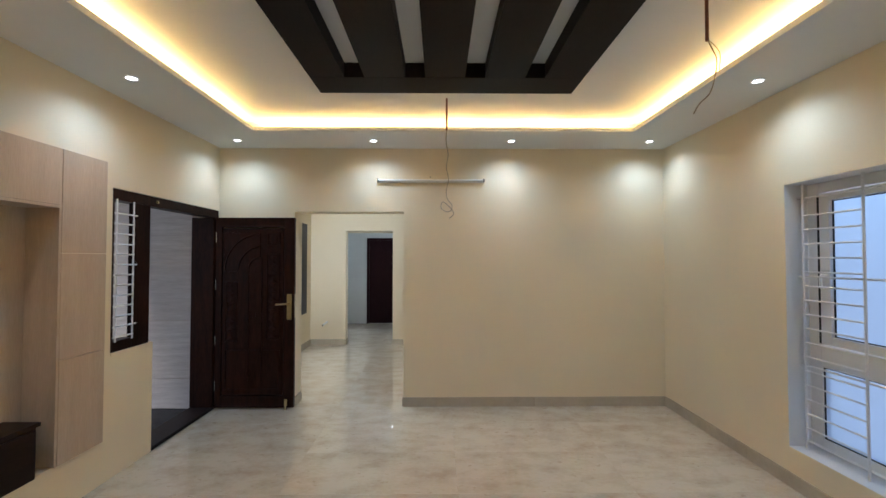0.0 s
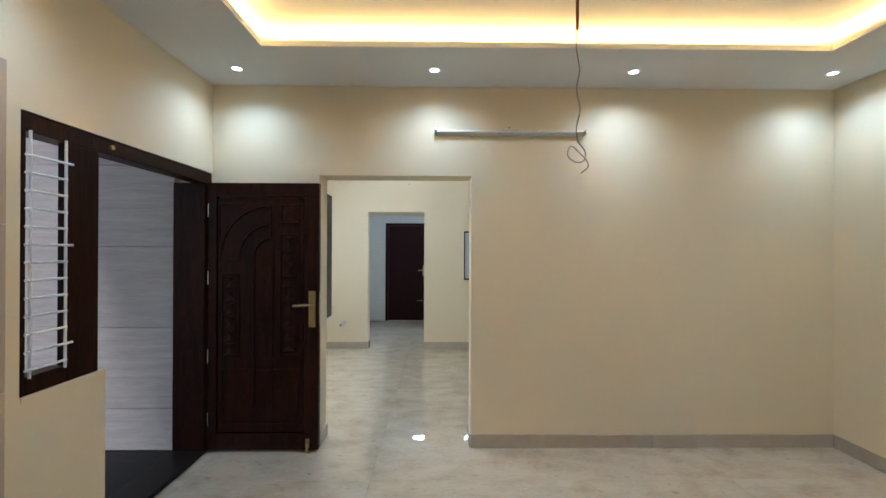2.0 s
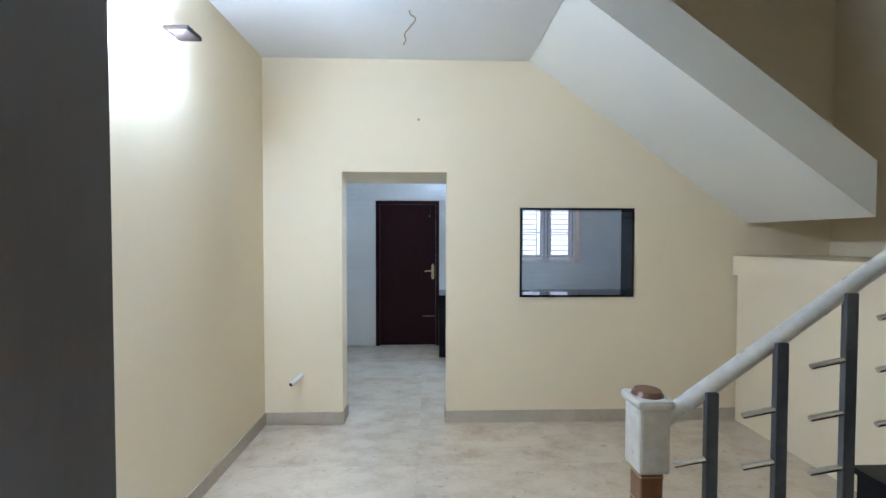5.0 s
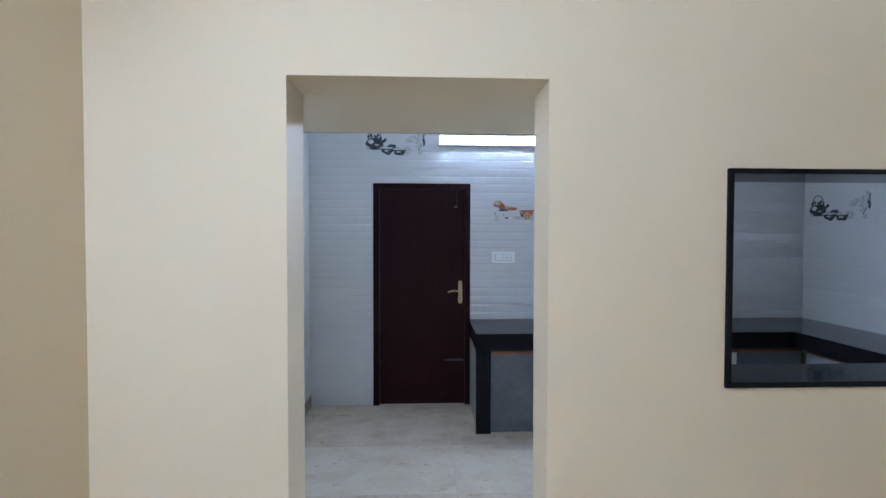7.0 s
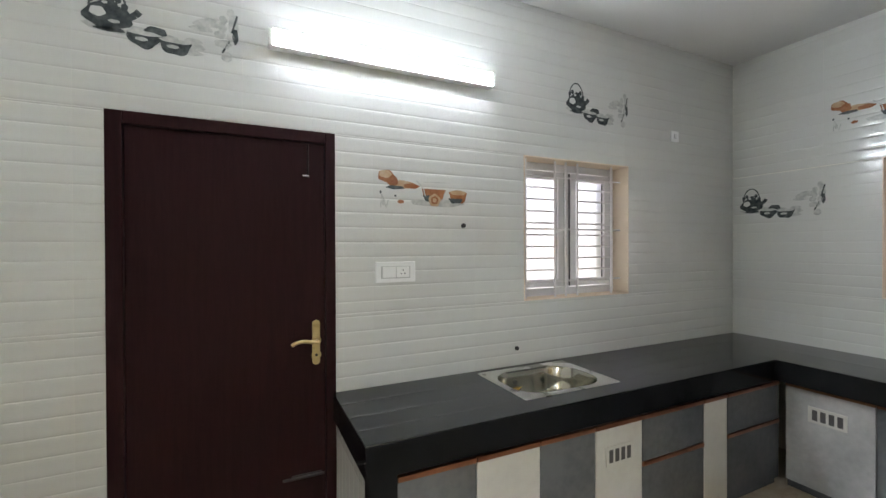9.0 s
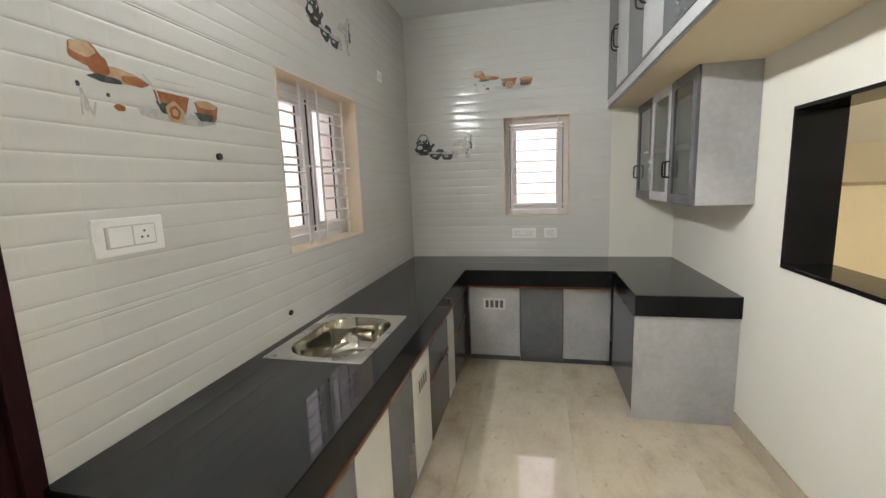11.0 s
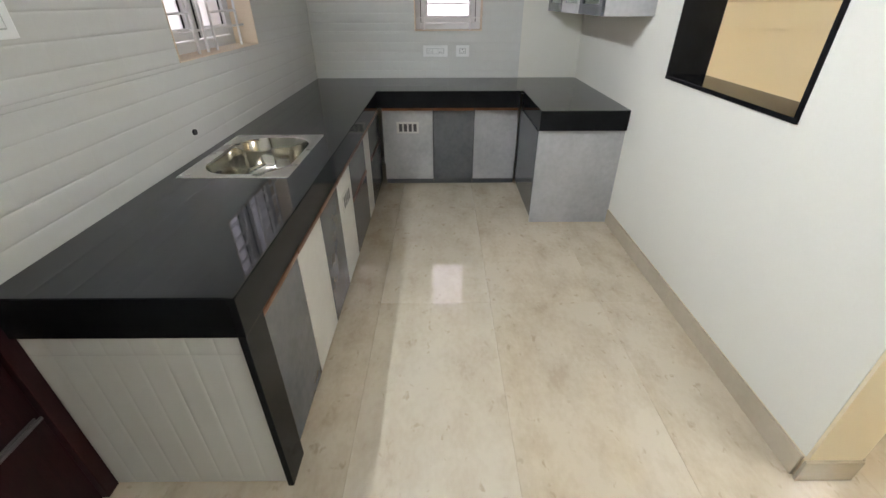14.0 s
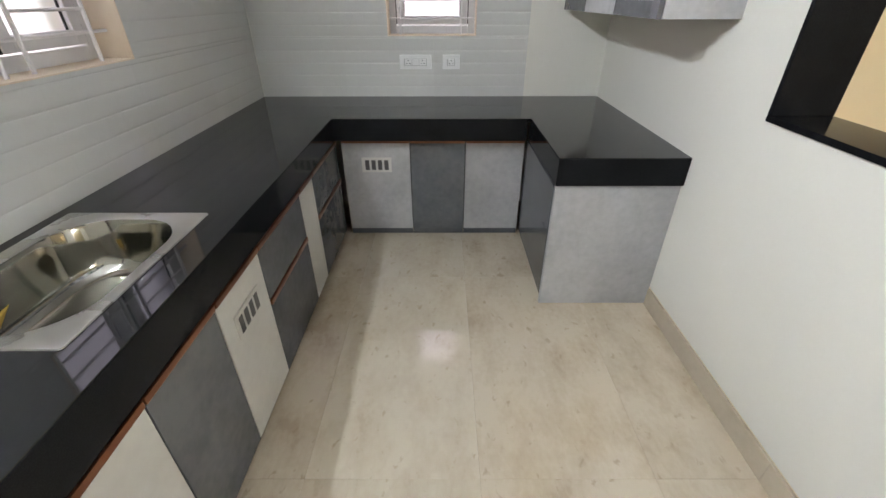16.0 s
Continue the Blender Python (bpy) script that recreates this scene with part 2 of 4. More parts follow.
def wall(name, axis, a, b, u0, u1, z0, z1, holes, m, label):
    """A wall with thickness from a to b, along x or y, with rectangular openings right through it."""
    us = sorted({u0, u1, *[h[0] for h in holes], *[h[1] for h in holes]})
    zs = sorted({z0, z1, *[max(h[2], z0) for h in holes], *[h[3] for h in holes]})
    n, k = len(us) - 1, len(zs) - 1

    def solid(i, j):
        return 0 <= i < n and 0 <= j < k and not any(h[0] <= us[i] < h[1] and h[2] <= zs[j] < h[3] for h in holes)
    verts, faces = [], []

    def put(*pts):
        faces.append(tuple(range(len(verts), len(verts) + 4)))
        verts.extend((u, w, z) if axis == "x" else (w, u, z) for u, w, z in pts)
    for i in range(n):
        for j in range(k):
            if not solid(i, j):
                continue
            l, r, d, t = us[i], us[i + 1], zs[j], zs[j + 1]
            put((l, a, d), (r, a, d), (r, a, t), (l, a, t))
            put((r, b, d), (l, b, d), (l, b, t), (r, b, t))
            if not solid(i - 1, j):
                put((l, b, d), (l, a, d), (l, a, t), (l, b, t))
            if not solid(i + 1, j):
                put((r, a, d), (r, b, d), (r, b, t), (r, a, t))
            if not solid(i, j - 1):
                put((l, b, d), (r, b, d), (r, a, d), (l, a, d))
            if not solid(i, j + 1):
                put((l, a, t), (r, a, t), (r, b, t), (l, b, t))
    return tagged(quads(name, verts, faces, m), label, "wall", kind="structure")


# ---- plan ----
XW, XE = -2.39, 2.393          # living and dining side walls
YS, YA, YA2 = -1.55, 4.43, 4.66    # living, wall to the dining hall
YB, YB2 = 7.638, 7.82          # wall between dining hall and kitchen
YN = 10.17                     # kitchen back wall
XKE = 2.352                    # kitchen end wall
ZL, ZT, ZD = 2.763, 2.88, 3.01     # living soffit, tray, dining and kitchen ceilings
WT = .24

floor = solo("floor", B(XW - WT, 2.62, YS - .2, YN + .24, -.12, -.006), GROUT, "beige grout bed under polished marble floor tiles", "floor", kind="structure")
wall("wall_living_north", "x", YA, YA2, XW, 2.633, 0, ZD, [(-1.582, -.417, -1, 2.08)], CREAM, "cream painted wall with a wide open doorway")
wall("wall_kitchen_south", "x", YB, YB2, XW, 2.592, 0, ZD, [(-1.75, -.887, -1, 2.091), (-.276, .69, 1.053, 1.80)], CREAM,
     "cream painted wall with a doorway and a serving hatch")
wall("wall_kitchen_north", "x", YN, YN + WT, XW, 2.592, 0, ZD, [(-1.80, -.892, -1, 2.083), (.242, 1.134, 1.193, 2.083)], WHITEWALL,
     "kitchen outer wall with a door and a window")
wall("wall_west", "y", XW - WT, XW, YS - .2, YN + WT, 0, ZD, [(2.97, 4.425, .892, 2.088), (3.415, 4.425, -1, 2.088), (.5, 2.546, .303, 1.904)], CREAM,
     "cream painted side wall with an entrance opening")
wall("wall_living_east", "y", XE, XE + WT, YS - .2, YA, 0, ZD, [(1.40, 2.853, .27, 2.092)], CREAM, "cream painted wall with a tall window opening")
wall("wall_dining_east", "y", XE, XE + WT, YA2, YB, 0, 5.2, [], CREAM, "cream painted wall beside the staircase")
wall("wall_kitchen_east", "y", XKE, XKE + WT, YB2, YN, 0, ZD, [(8.69, 9.27, 1.187, 2.081)], WHITEWALL, "off-white kitchen end wall with a small window")
wall("wall_living_south", "x", YS - .2, YS, XW, XE, 0, ZD, [], CREAM, "cream painted end wall of the living room")
solo("wall_facing", B(-.276 - .6, XKE, YB2 + .0005, YB2 + .003, .104, 1.05), WHITEWALL, "off-white painted facing of the kitchen wall under the hatch", "wall", kind="structure")
wall("wall_facing_upper", "x", YB2 + .0006, YB2 + .0036, -.887, XKE, 1.05, ZD, [(-.276, .69, 1.05, 1.80)], WHITEWALL, "off-white painted facing of the kitchen wall")
solo("wall_facing_west", B(XW, -1.75, YB2 + .0005, YB2 + .003, .104, ZD), WHITEWALL, "off-white painted facing beside the kitchen doorway", "wall", kind="structure")
solo("wall_facing_side", B(XW, XW + .003, YB2 + .004, YN, .104, ZD), WHITEWALL, "off-white painted kitchen side wall", "wall", kind="structure")

# ceilings: soffit ring, raised tray, plain ceilings
TX0, TX1, TY0, TY1 = -1.763, 1.785, -.93, 3.806
bm = bmesh.new()
for d in ((XW, TX0, YS, YA), (TX1, XE, YS, YA), (TX0, TX1, TY1, YA), (TX0, TX1, YS, TY0)):
    bx(bm, *d, ZL, ZL + .018)
L = .13
for d in ((TX0 - .008, TX0, TY0, TY1), (TX1, TX1 + .008, TY0, TY1), (TX0, TX1, TY1, TY1 + .008), (TX0, TX1, TY0 - .008, TY0)):
    bx(bm, *d, ZL + .018, ZL + .036)
solo("ceiling_soffit", bm, CEIL, "white plasterboard soffit round a raised tray", "ceiling", kind="structure")
solo("ceiling_tray", B(XW, XE, YS, YA, ZT, ZT + .03), CEIL, "white raised tray ceiling washed by warm cove light", "ceiling", kind="structure")
bm = bmesh.new()
for d in ((TX0 - L - .02, TX0 - L, TY0 - L, TY1 + L), (TX1 + L, TX1 + L + .02, TY0 - L, TY1 + L), (TX0 - L, TX1 + L, TY1 + L, TY1 + L + .02), (TX0 - L, TX1 + L, TY0 - L - .02, TY0 - L)):
    bx(bm, *d, ZL + .018, ZT)
solo("ceiling_cove_side", bm, CEIL, "white side of the ceiling cove", "ceiling", kind="structure")
solo("ceiling_dining", B(XW, -.21, YA2, YB, ZD, ZD + .15), CEIL, "white dining hall ceiling", "ceiling", kind="structure")
solo("ceiling_dining_side", B(-.21, XE, YA2, 5.58, ZD, ZD + .15), CEIL, "white dining hall ceiling beside the stairwell", "ceiling", kind="structure")
solo("ceiling_kitchen", B(XW, XKE, YB2, YN, ZD, ZD + .15), CEIL, "white kitchen ceiling", "ceiling", kind="structure")
solo("ceiling_living_slab", B(XW - .2, 2.6, YS - .2, YA2 - .01, ZD + .002, ZD + .15), CEIL, "concrete slab over the living room", "ceiling", kind="structure")
solo("ceiling_stairwell", B(-.45, 2.6, 5.3, 7.9, 5.2, 5.3), CEIL, "white stairwell ceiling", "ceiling", kind="structure")
solo("wall_stairwell_south", B(-.21, XE, 5.46, 5.58, ZD + .15, 5.2), CREAM, "cream stairwell wall above the ceiling", "wall", kind="structure")
solo("wall_stairwell_west", B(-.33, -.21, 5.46, YB2, ZD + .15, 5.2), CREAM, "cream stairwell wall above the ceiling", "wall", kind="structure")
solo("wall_stairwell_north", B(-.21, 2.6, YB, YB2, ZD, 5.2), CREAM, "cream stairwell wall above the kitchen", "wall", kind="structure")

# cove strips
for i, d in enumerate(((TX0 - .10, TX0 - .08, TY0, TY1), (TX1 + .08, TX1 + .10, TY0, TY1), (TX0, TX1, TY1 + .08, TY1 + .10), (TX0, TX1, TY0 - .10, TY0 - .08))):
    solo("led_strip", B(*d, ZL + .0185, ZL + .030), COVELIGHT, "glowing warm light strip hidden in the ceiling cove", "light strip", "cove light strips")

# downlights with their spots
spots = [(x, y) for y in (4.13, 2.69, 1.25, -.2) for x in (-2.065, 2.095)] + [(-.70, 4.13), (.69, 4.13), (-.70, -1.25), (.69, -1.25)]
for x, y in spots:
    d = thing("downlight", (x, y, ZL), "small round recessed white ceiling downlight, lit", "downlight", "ceiling downlights")
    bm = bmesh.new()
    n = 24
    ring = [[bm.verts.new((x + r * math.cos(2 * math.pi * k / n), y + r * math.sin(2 * math.pi * k / n), ZL - h)) for k in range(n)]
            for r, h in ((.043, .0), (.040, .005), (.031, .004), (.028, -.001))]
    for q0, q1 in zip(ring, ring[1:]):
        for k in range(n):
            bm.faces.new((q0[k], q0[(k + 1) % n], q1[(k + 1) % n], q1[k]))
    part("rim", bm, PLASTIC, d, smooth=True)
    part("lens", C((x, y, ZL - .0025), (x, y, ZL - .0005), .029, seg=20), LENS, d, "glowing cool white lens")
    lamp = bpy.data.lights.new("downlight_beam", "SPOT")
    lamp.energy, lamp.color, lamp.spot_size, lamp.spot_blend, lamp.shadow_soft_size = SPOT_POWER, (.60, .82, 1.0), radians(150), 1.0, .04
    o = new("downlight_beam", lamp)
    o.location = (x, y, ZL - .012)

# dark slotted panel under the tray
blk = thing("ceiling_panel", (0, 1.45, 2.78), "dark wenge ceiling panel with four long slots", "ceiling panel")
BY0, BY1, SY0, SY1 = -.10, 2.962, .18, 2.70
edges = [-.898, -.668, -.535, -.262, -.131, .135, .27, .537, .67, .929]
for i in range(0, 10, 2):
    part("board", B(edges[i], edges[i + 1], SY0, SY1, 2.78, ZT - .001), BLOCK, blk)
part("end_board", B(edges[0], edges[-1], SY1, BY1, 2.779, ZT - .001), BLOCK, blk)
part("end_board", B(edges[0], edges[-1], BY0, SY0, 2.779, ZT - .001), BLOCK, blk)

# hanging cables
c = thing("ceiling_cable", (.025, 3.32, ZT), "bare cable and rod hanging from the ceiling by the wall", "cable")
part("rod", C((.025, 3.32, 2.62), (.025, 3.32, ZT), .008), WIRERED, c)
part("wire", tube_path([(.025, 3.32, 2.63), (.02, 3.32, 2.53), (.036, 3.32, 2.42), (.022, 3.32, 2.32), (.04, 3.32, 2.22), (.022, 3.32, 2.13), (.03, 3.32, 2.06), (.065, 3.32, 2.01), (.06, 3.32, 1.965),
                           (.02, 3.32, 1.955), (-.022, 3.32, 1.99), (-.005, 3.32, 2.035), (.04, 3.32, 2.0), (.075, 3.32, 1.96), (.08, 3.32, 1.93), (.045, 3.32, 1.90)], .0034), WIRE, c, "thin loosely coiled grey cable", True)
c = thing("ceiling_cable", (1.24, 1.9, ZT), "bare cable and conduit hanging from the tray ceiling", "cable")
part("rod", C((1.24, 1.9, 2.61), (1.24, 1.9, ZT), .008), WIRERED, c)
part("wire", tube_path([(1.24, 1.9, 2.62), (1.265, 1.9, 2.57), (1.285, 1.9, 2.52), (1.275, 1.9, 2.44), (1.25, 1.9, 2.36), (1.20, 1.9, 2.31), (1.17, 1.9, 2.26)], .003), WIRE, c, smooth=True)
part("wire", tube_path([(1.24, 1.9, 2.62), (1.28, 1.905, 2.59), (1.305, 1.905, 2.55), (1.30, 1.905, 2.47)], .0022), WIRE, c, smooth=True)

# unlit wall tube
t = thing("wall_tube_lamp", (-.13, YA, 2.40), "slim unlit grey tube lamp on the cream wall", "wall lamp")
part("batten", B(-.70, .45, YA - .018, YA, 2.392, 2.428, bevel=.004), TUBEOFF, t)
part("tube", C((-.685, YA - .030, 2.412), (.435, YA - .030, 2.412), .013, seg=14), TUBEOFF, t, smooth=True)
for x in (-.70, .435):
    part("end_cap", B(x, x + .016, YA - .046, YA - .001, 2.39, 2.432, bevel=.004), CHROME, t)
solo("wall_hook", C((-.13, YA - .02, 2.452), (-.13, YA, 2.452), .006), WIRE, "small hook in the wall over the tube lamp", "hook")

# ---- entrance: frame, side light, door leaf ----
fr = thing("door_1", (XW - .06, 3.9, 0), "dark stained entrance door frame with a barred side light", "door frame", kind="structure")
FX0, FX1 = XW - .11, XW - .004
part("head", B(FX0, FX1, 2.972, 4.423, 2.004, 2.086, bevel=.004), DARKWOOD, fr)
part("side_post", B(FX0, FX1, 2.972, 2.998, .895, 2.004, bevel=.004), DARKWOOD, fr)
part("middle_post", B(FX1 - .045, FX1, 3.192, 3.372, .895, 2.004, bevel=.004), DARKWOOD, fr)
part("hinge_post", B(XW - .235, FX1, 4.33, 4.423, .03, 2.004, bevel=.004), DARKWOOD, fr)
part("sill_rail", B(FX0, FX1, 2.998, 3.192, .895, .972, bevel=.004), DARKWOOD, fr)
part("threshold", B(XW - WT + .001, FX1, 3.418, 4.423, 0, .03, bevel=.004), FRAMEDARK, fr, "dark wooden threshold")
bars = [1.0 + i * .0755 for i in range(13)]
for i, z in enumerate(bars):
    y1 = 3.215 if i in (1, 7, 12) else 3.185
    part("bar", C((FX1 + .006, 2.99, z), (FX1 + .006, y1, z), .006, seg=8), GRILLE, fr)
for y in (3.01, 3.178):
    part("bar", C((FX1 + .006, y, .965), (FX1 + .006, y, 2.01), .006, seg=8), GRILLE, fr)
part("stopper", C((FX1, 3.45, 2.045), (FX1 + .012, 3.45, 2.045), .012), BRASS, fr)
solo("window_sill", B(XW - WT + .01, XW + .004, 2.975, 3.412, .872, .893), CREAM, "cream plastered sill below the side light", "sill", kind="structure")

leaf = thing("door_2", (XW, 4.38, .02), "carved dark wooden entrance door standing open against the wall", "door", kind="structure")
LX0, LX1, LY0, LY1, LZ0, LZ1 = -2.385, -1.56, 4.358, 4.402, .02, 2.008
IX0, IX1, IZ0, IZ1 = -2.322, -1.668, .14, 1.905
part("stile", B(LX0, IX0, LY0, LY1, LZ0, LZ1, bevel=.003), DARKWOOD, leaf)
part("stile", B(IX1, LX1, LY0, LY1, LZ0, LZ1, bevel=.003), DARKWOOD, leaf)
part("rail", B(IX0, IX1, LY0, LY1, IZ1, LZ1, bevel=.003), DARKWOOD, leaf)
part("rail", B(IX0, IX1, LY0, LY1, LZ0, IZ0, bevel=.003), DARKWOOD, leaf)
part("panel", B(IX0 + .008, IX1 - .008, LY0 + .010, LY1 - .004, IZ0 + .008, IZ1 - .008, bevel=.003), DARKWOOD, leaf)


def moulding(x0, x1, z0, z1, y, w=.012, h=.010):
    bm = bmesh.new()
    for d in ((x0, x1, z0, z0 + w), (x0, x1, z1 - w, z1), (x0, x0 + w, z0 + w, z1 - w), (x1 - w, x1, z0 + w, z1 - w)):
        bx(bm, d[0], d[1], y - h, y, d[2], d[3], bevel=.004)
    return bm


def carved_strip(x0, x1, z0, z1, y):
    """A run of crossed pyramids between two mouldings."""
    bm = bmesh.new()
    n = max(1, round((z1 - z0) / (x1 - x0)))
    s = (z1 - z0) / n
    for i in range(n):
        a, b = z0 + i * s, z0 + (i + 1) * s
        mid = bm.verts.new(((x0 + x1) / 2, y - .002, (a + b) / 2))
        ring = [bm.verts.new(p) for p in ((x0, y - .011, a), (x1, y - .002, a), (x1, y - .011, b), (x0, y - .002, b))]
        half = [bm.verts.new(p) for p in (((x0 + x1) / 2, y - .013, a + s * .14), (x1 - .2 * (x1 - x0), y - .004, (a + b) / 2), ((x0 + x1) / 2, y - .013, b - s * .14), (x0 + .2 * (x1 - x0), y - .004, (a + b) / 2))]
        for k in range(4):
            bm.faces.new((ring[k], half[k], mid))
            bm.faces.new((ring[k], ring[(k + 1) % 4], half[k]))
            bm.faces.new((half[k], ring[(k + 1) % 4], mid))
    return bm


def arc_mould(cx, cz, r, a0, a1, y, w=.016, h=.010, n=16):
    bm = bmesh.new()
    prev = None
    for k in range(n + 1):
        a = radians(a0 + (a1 - a0) * k / n)
        ring = [bm.verts.new((cx + q * math.cos(a), yy, cz + q * math.sin(a))) for q, yy in ((r - w / 2, y), (r, y - h), (r + w / 2, y))]
        if prev:
            for j in range(2):
                bm.faces.new((prev[j], prev[j + 1], ring[j + 1], ring[j]))
        prev = ring
    return bm


PY = LY0 + .010
part("moulding", moulding(-1.85, -1.713, 1.712, 1.85, PY), DARKWOOD, leaf)
part("square_panel", B(-1.825, -1.738, PY - .007, PY, 1.737, 1.825, bevel=.006), DARKWOOD, leaf)
part("moulding", moulding(-1.855, -1.715, .72, 1.635, PY), DARKWOOD, leaf)
part("carving", carved_strip(-1.835, -1.735, .745, 1.61, PY), DARKWOOD, leaf)
part("moulding", moulding(-2.285, -2.155, .70, 1.335, PY), DARKWOOD, leaf)
part("carving", carved_strip(-2.267, -2.173, .72, 1.315, PY), DARKWOOD, leaf)
part("moulding", moulding(-2.285, -1.715, .20, .62, PY), DARKWOOD, leaf)
for r in (.375, .235, .13):
    part("arch_moulding", arc_mould(-1.915, 1.46, r, 92, 180, PY), DARKWOOD, leaf)
for x0, x1, z0, z1 in ((-2.297, -2.16, 1.43, 1.446), (-1.932, -1.918, 1.58, 1.845), (-2.052, -2.038, .30, 1.47), (-1.915, -1.901, .30, 1.60), (-2.31, -2.298, 1.60, 1.86), (-2.30, -2.12, 1.845, 1.858)):
    part("moulding", B(x0, x1, PY - .009, PY, z0, z1, bevel=.003), DARKWOOD, leaf)
for z in (1.27, .97, .62, 1.45):
    bm = B(-1.995, -1.955, PY - .006, PY, z - .006, z + .006, bevel=.003)
    bx(bm, -1.981, -1.969, PY - .006, PY, z - .02, z + .02, bevel=.003)
    part("rosette", bm, DARKWOOD, leaf)
hd = part("handle_plate", B(-1.634, -1.584, LY0 - .008, LY0, .935, 1.203, bevel=.003), BRASS, leaf, "brass lever handle plate")
part("lever", tube_path([(-1.61, LY0 - .006, 1.105), (-1.612, LY0 - .042, 1.105), (-1.64, LY0 - .052, 1.103), (-1.735, LY0 - .050, 1.097)], .010, seg=10), BRASS, hd, smooth=True)
part("keyhole", C((-1.61, LY0 - .012, .985), (-1.61, LY0 - .006, .985), .011), BRASS, hd)
part("strike_plate", B(LX1, LX1 + .003, LY0 + .008, LY1 - .008, .95, 1.20), CHROME, leaf)
for z in (.25, .72, 1.30, 1.80):
    part("hinge", C((LX0 + .004, LY0 - .004, z - .05), (LX0 + .004, LY0 - .004, z + .05), .006), CHROME, leaf, "satin chrome hinge", True)
db = part("door_stop", B(-1.655, -1.625, LY0 - .006, LY0, .035, .105, bevel=.002), BRASS, leaf, "small brass kick-down door stop")
part("stop_foot", C((-1.64, LY0 - .015, .0), (-1.64, LY0 - .012, .08), .010), BRASS, db)

# porch outside the entrance
solo("ground", B(-40, 40, -40, 50, -.30, -.14), GROUND, "grey paved ground outside the house", "ground", kind="structure")
solo("porch_floor", B(-5.2, XW - WT - .002, 1.0, 4.40, -.139, -.004), GRANITE, "dark granite porch floor", "floor", kind="structure")
# unseen slab, added to hold skylight off the porch cladding
solo("porch_shade_slab", B(-3.7, XW - WT - .002, .8, 4.9, 2.78, 2.92), CEIL, "unseen white slab added over the porch to shade the cladding", "roof", kind="structure")
pw = solo("wall_porch", B(-5.2, XW - WT - .002, 4.412, 4.66, -.139, 2.78), GROUT, "porch wall behind the stone cladding", "wall", kind="structure")

# window in the living room, grille inside, frosted panes outside
w = thing("window_1", (XE + .15, 2.1, .27), "tall white framed window with frosted panes and a white grille", "window", kind="structure")
GX, PX = XE + .085, XE + .16
for d in ((1.402, 1.49, .29, 2.09), (2.76, 2.851, .29, 2.09), (1.49, 2.76, .29, .36), (1.49, 2.76, 2.02, 2.09), (1.49, 2.76, .84, .99), (2.08, 2.17, .36, .84), (2.08, 2.17, .99, 2.02)):
    part("window_frame", B(PX, PX + .06, *d, bevel=.005), UPVC, w)
for y0, y1 in ((1.49, 2.08), (2.17, 2.76)):
    bm = bmesh.new()
    for d in ((y0 + .012, y0 + .075, 1.0, 2.01), (y1 - .085, y1 - .012, 1.0, 2.01), (y0 + .075, y1 - .085, 1.0, 1.055), (y0 + .075, y1 - .085, 1.96, 2.01)):
        bx(bm, PX - .012, PX + .03, *d, bevel=.004)
    part("sash", bm, UPVC, w)
    for d in ((y0 + .075, y1 - .085, 1.055, 1.96), (y0, y1, .36, .84)):
        g = part("pane", B(PX + .02, PX + .026, *d), FROST, w, "bluish frosted glass pane")
        g.visible_shadow = False
        bm = bmesh.new()
        for q in ((d[0], d[0] + .006, d[2], d[3]), (d[1] - .006, d[1], d[2], d[3]), (d[0], d[1], d[2], d[2] + .006), (d[0], d[1], d[3] - .006, d[3])):
            bx(bm, PX + .010, PX + .0185, *q)
        part("gasket", bm, BLACKISH, w)
# thin black strip painting the shade in the gap between sash and frame
part("sash_gap_shade", B(PX - .002, PX - .0005, 2.752, 2.774, 1.0, 2.01), BLACKISH, w)
part("latch", tube_path([(PX - .015, 2.70, 1.47), (PX - .05, 2.70, 1.46), (PX - .05, 2.705, 1.40), (PX - .04, 2.70, 1.37)], .009, seg=8), PLASTIC, w, smooth=True)
for y in (1.47, 1.87, 2.22, 2.39, 2.80):
    part("bar", C((GX, y, .272), (GX, y, 2.09), .008, seg=8), GRILLE, w)
for z in (.33, .84, 1.45, 1.99):
    part("bar", C((GX + .01, 1.402, z), (GX + .01, 2.851, z), .007, seg=8), GRILLE, w)
for i in range(17):
    z = .42 + i * .0965
    if min(abs(z - q) for q in (.84, 1.45, 1.99)) > .03:
        part("bar", C((GX, 2.39, z), (GX, 2.80, z), .006, seg=8), GRILLE, w)
        part("bar", C((GX, 1.47, z), (GX, 1.87, z), .006, seg=8), GRILLE, w)
bm = bmesh.new()
for d in ((1.401, 1.404, .274, 2.088), (2.849, 2.852, .274, 2.088), (1.404, 2.849, .271, .274), (1.404, 2.849, 2.088, 2.091)):
    bx(bm, XE + .002, XE + WT, *d)
part("reveal", bm, WHITEREVEAL, w, "white painted reveal")

# media unit
tv = thing("media_unit", (XW, 1.5, .303), "light oak laminate wall unit with a deep recess", "wall unit")
for z0, z1 in ((.303, .942), (.946, 1.606), (1.61, 2.255)):
    part("column_panel", B(XW + .001, XW + .02, 2.548, 2.895, z0, z1, bevel=.002), OAK, tv)
part("top_panel", B(XW + .001, XW + .02, .5, 2.544, 1.904, 2.255, bevel=.002), OAK, tv)
part("recess_side", B(XW - .185, XW + .019, 2.528, 2.545, .304, 1.903), OAK, tv)
part("recess_top", B(XW - .185, XW + .019, .52, 2.528, 1.886, 1.903), OAK, tv)
part("recess_back", B(XW - .20, XW - .185, .52, 2.545, .304, 1.903), OAK, tv)
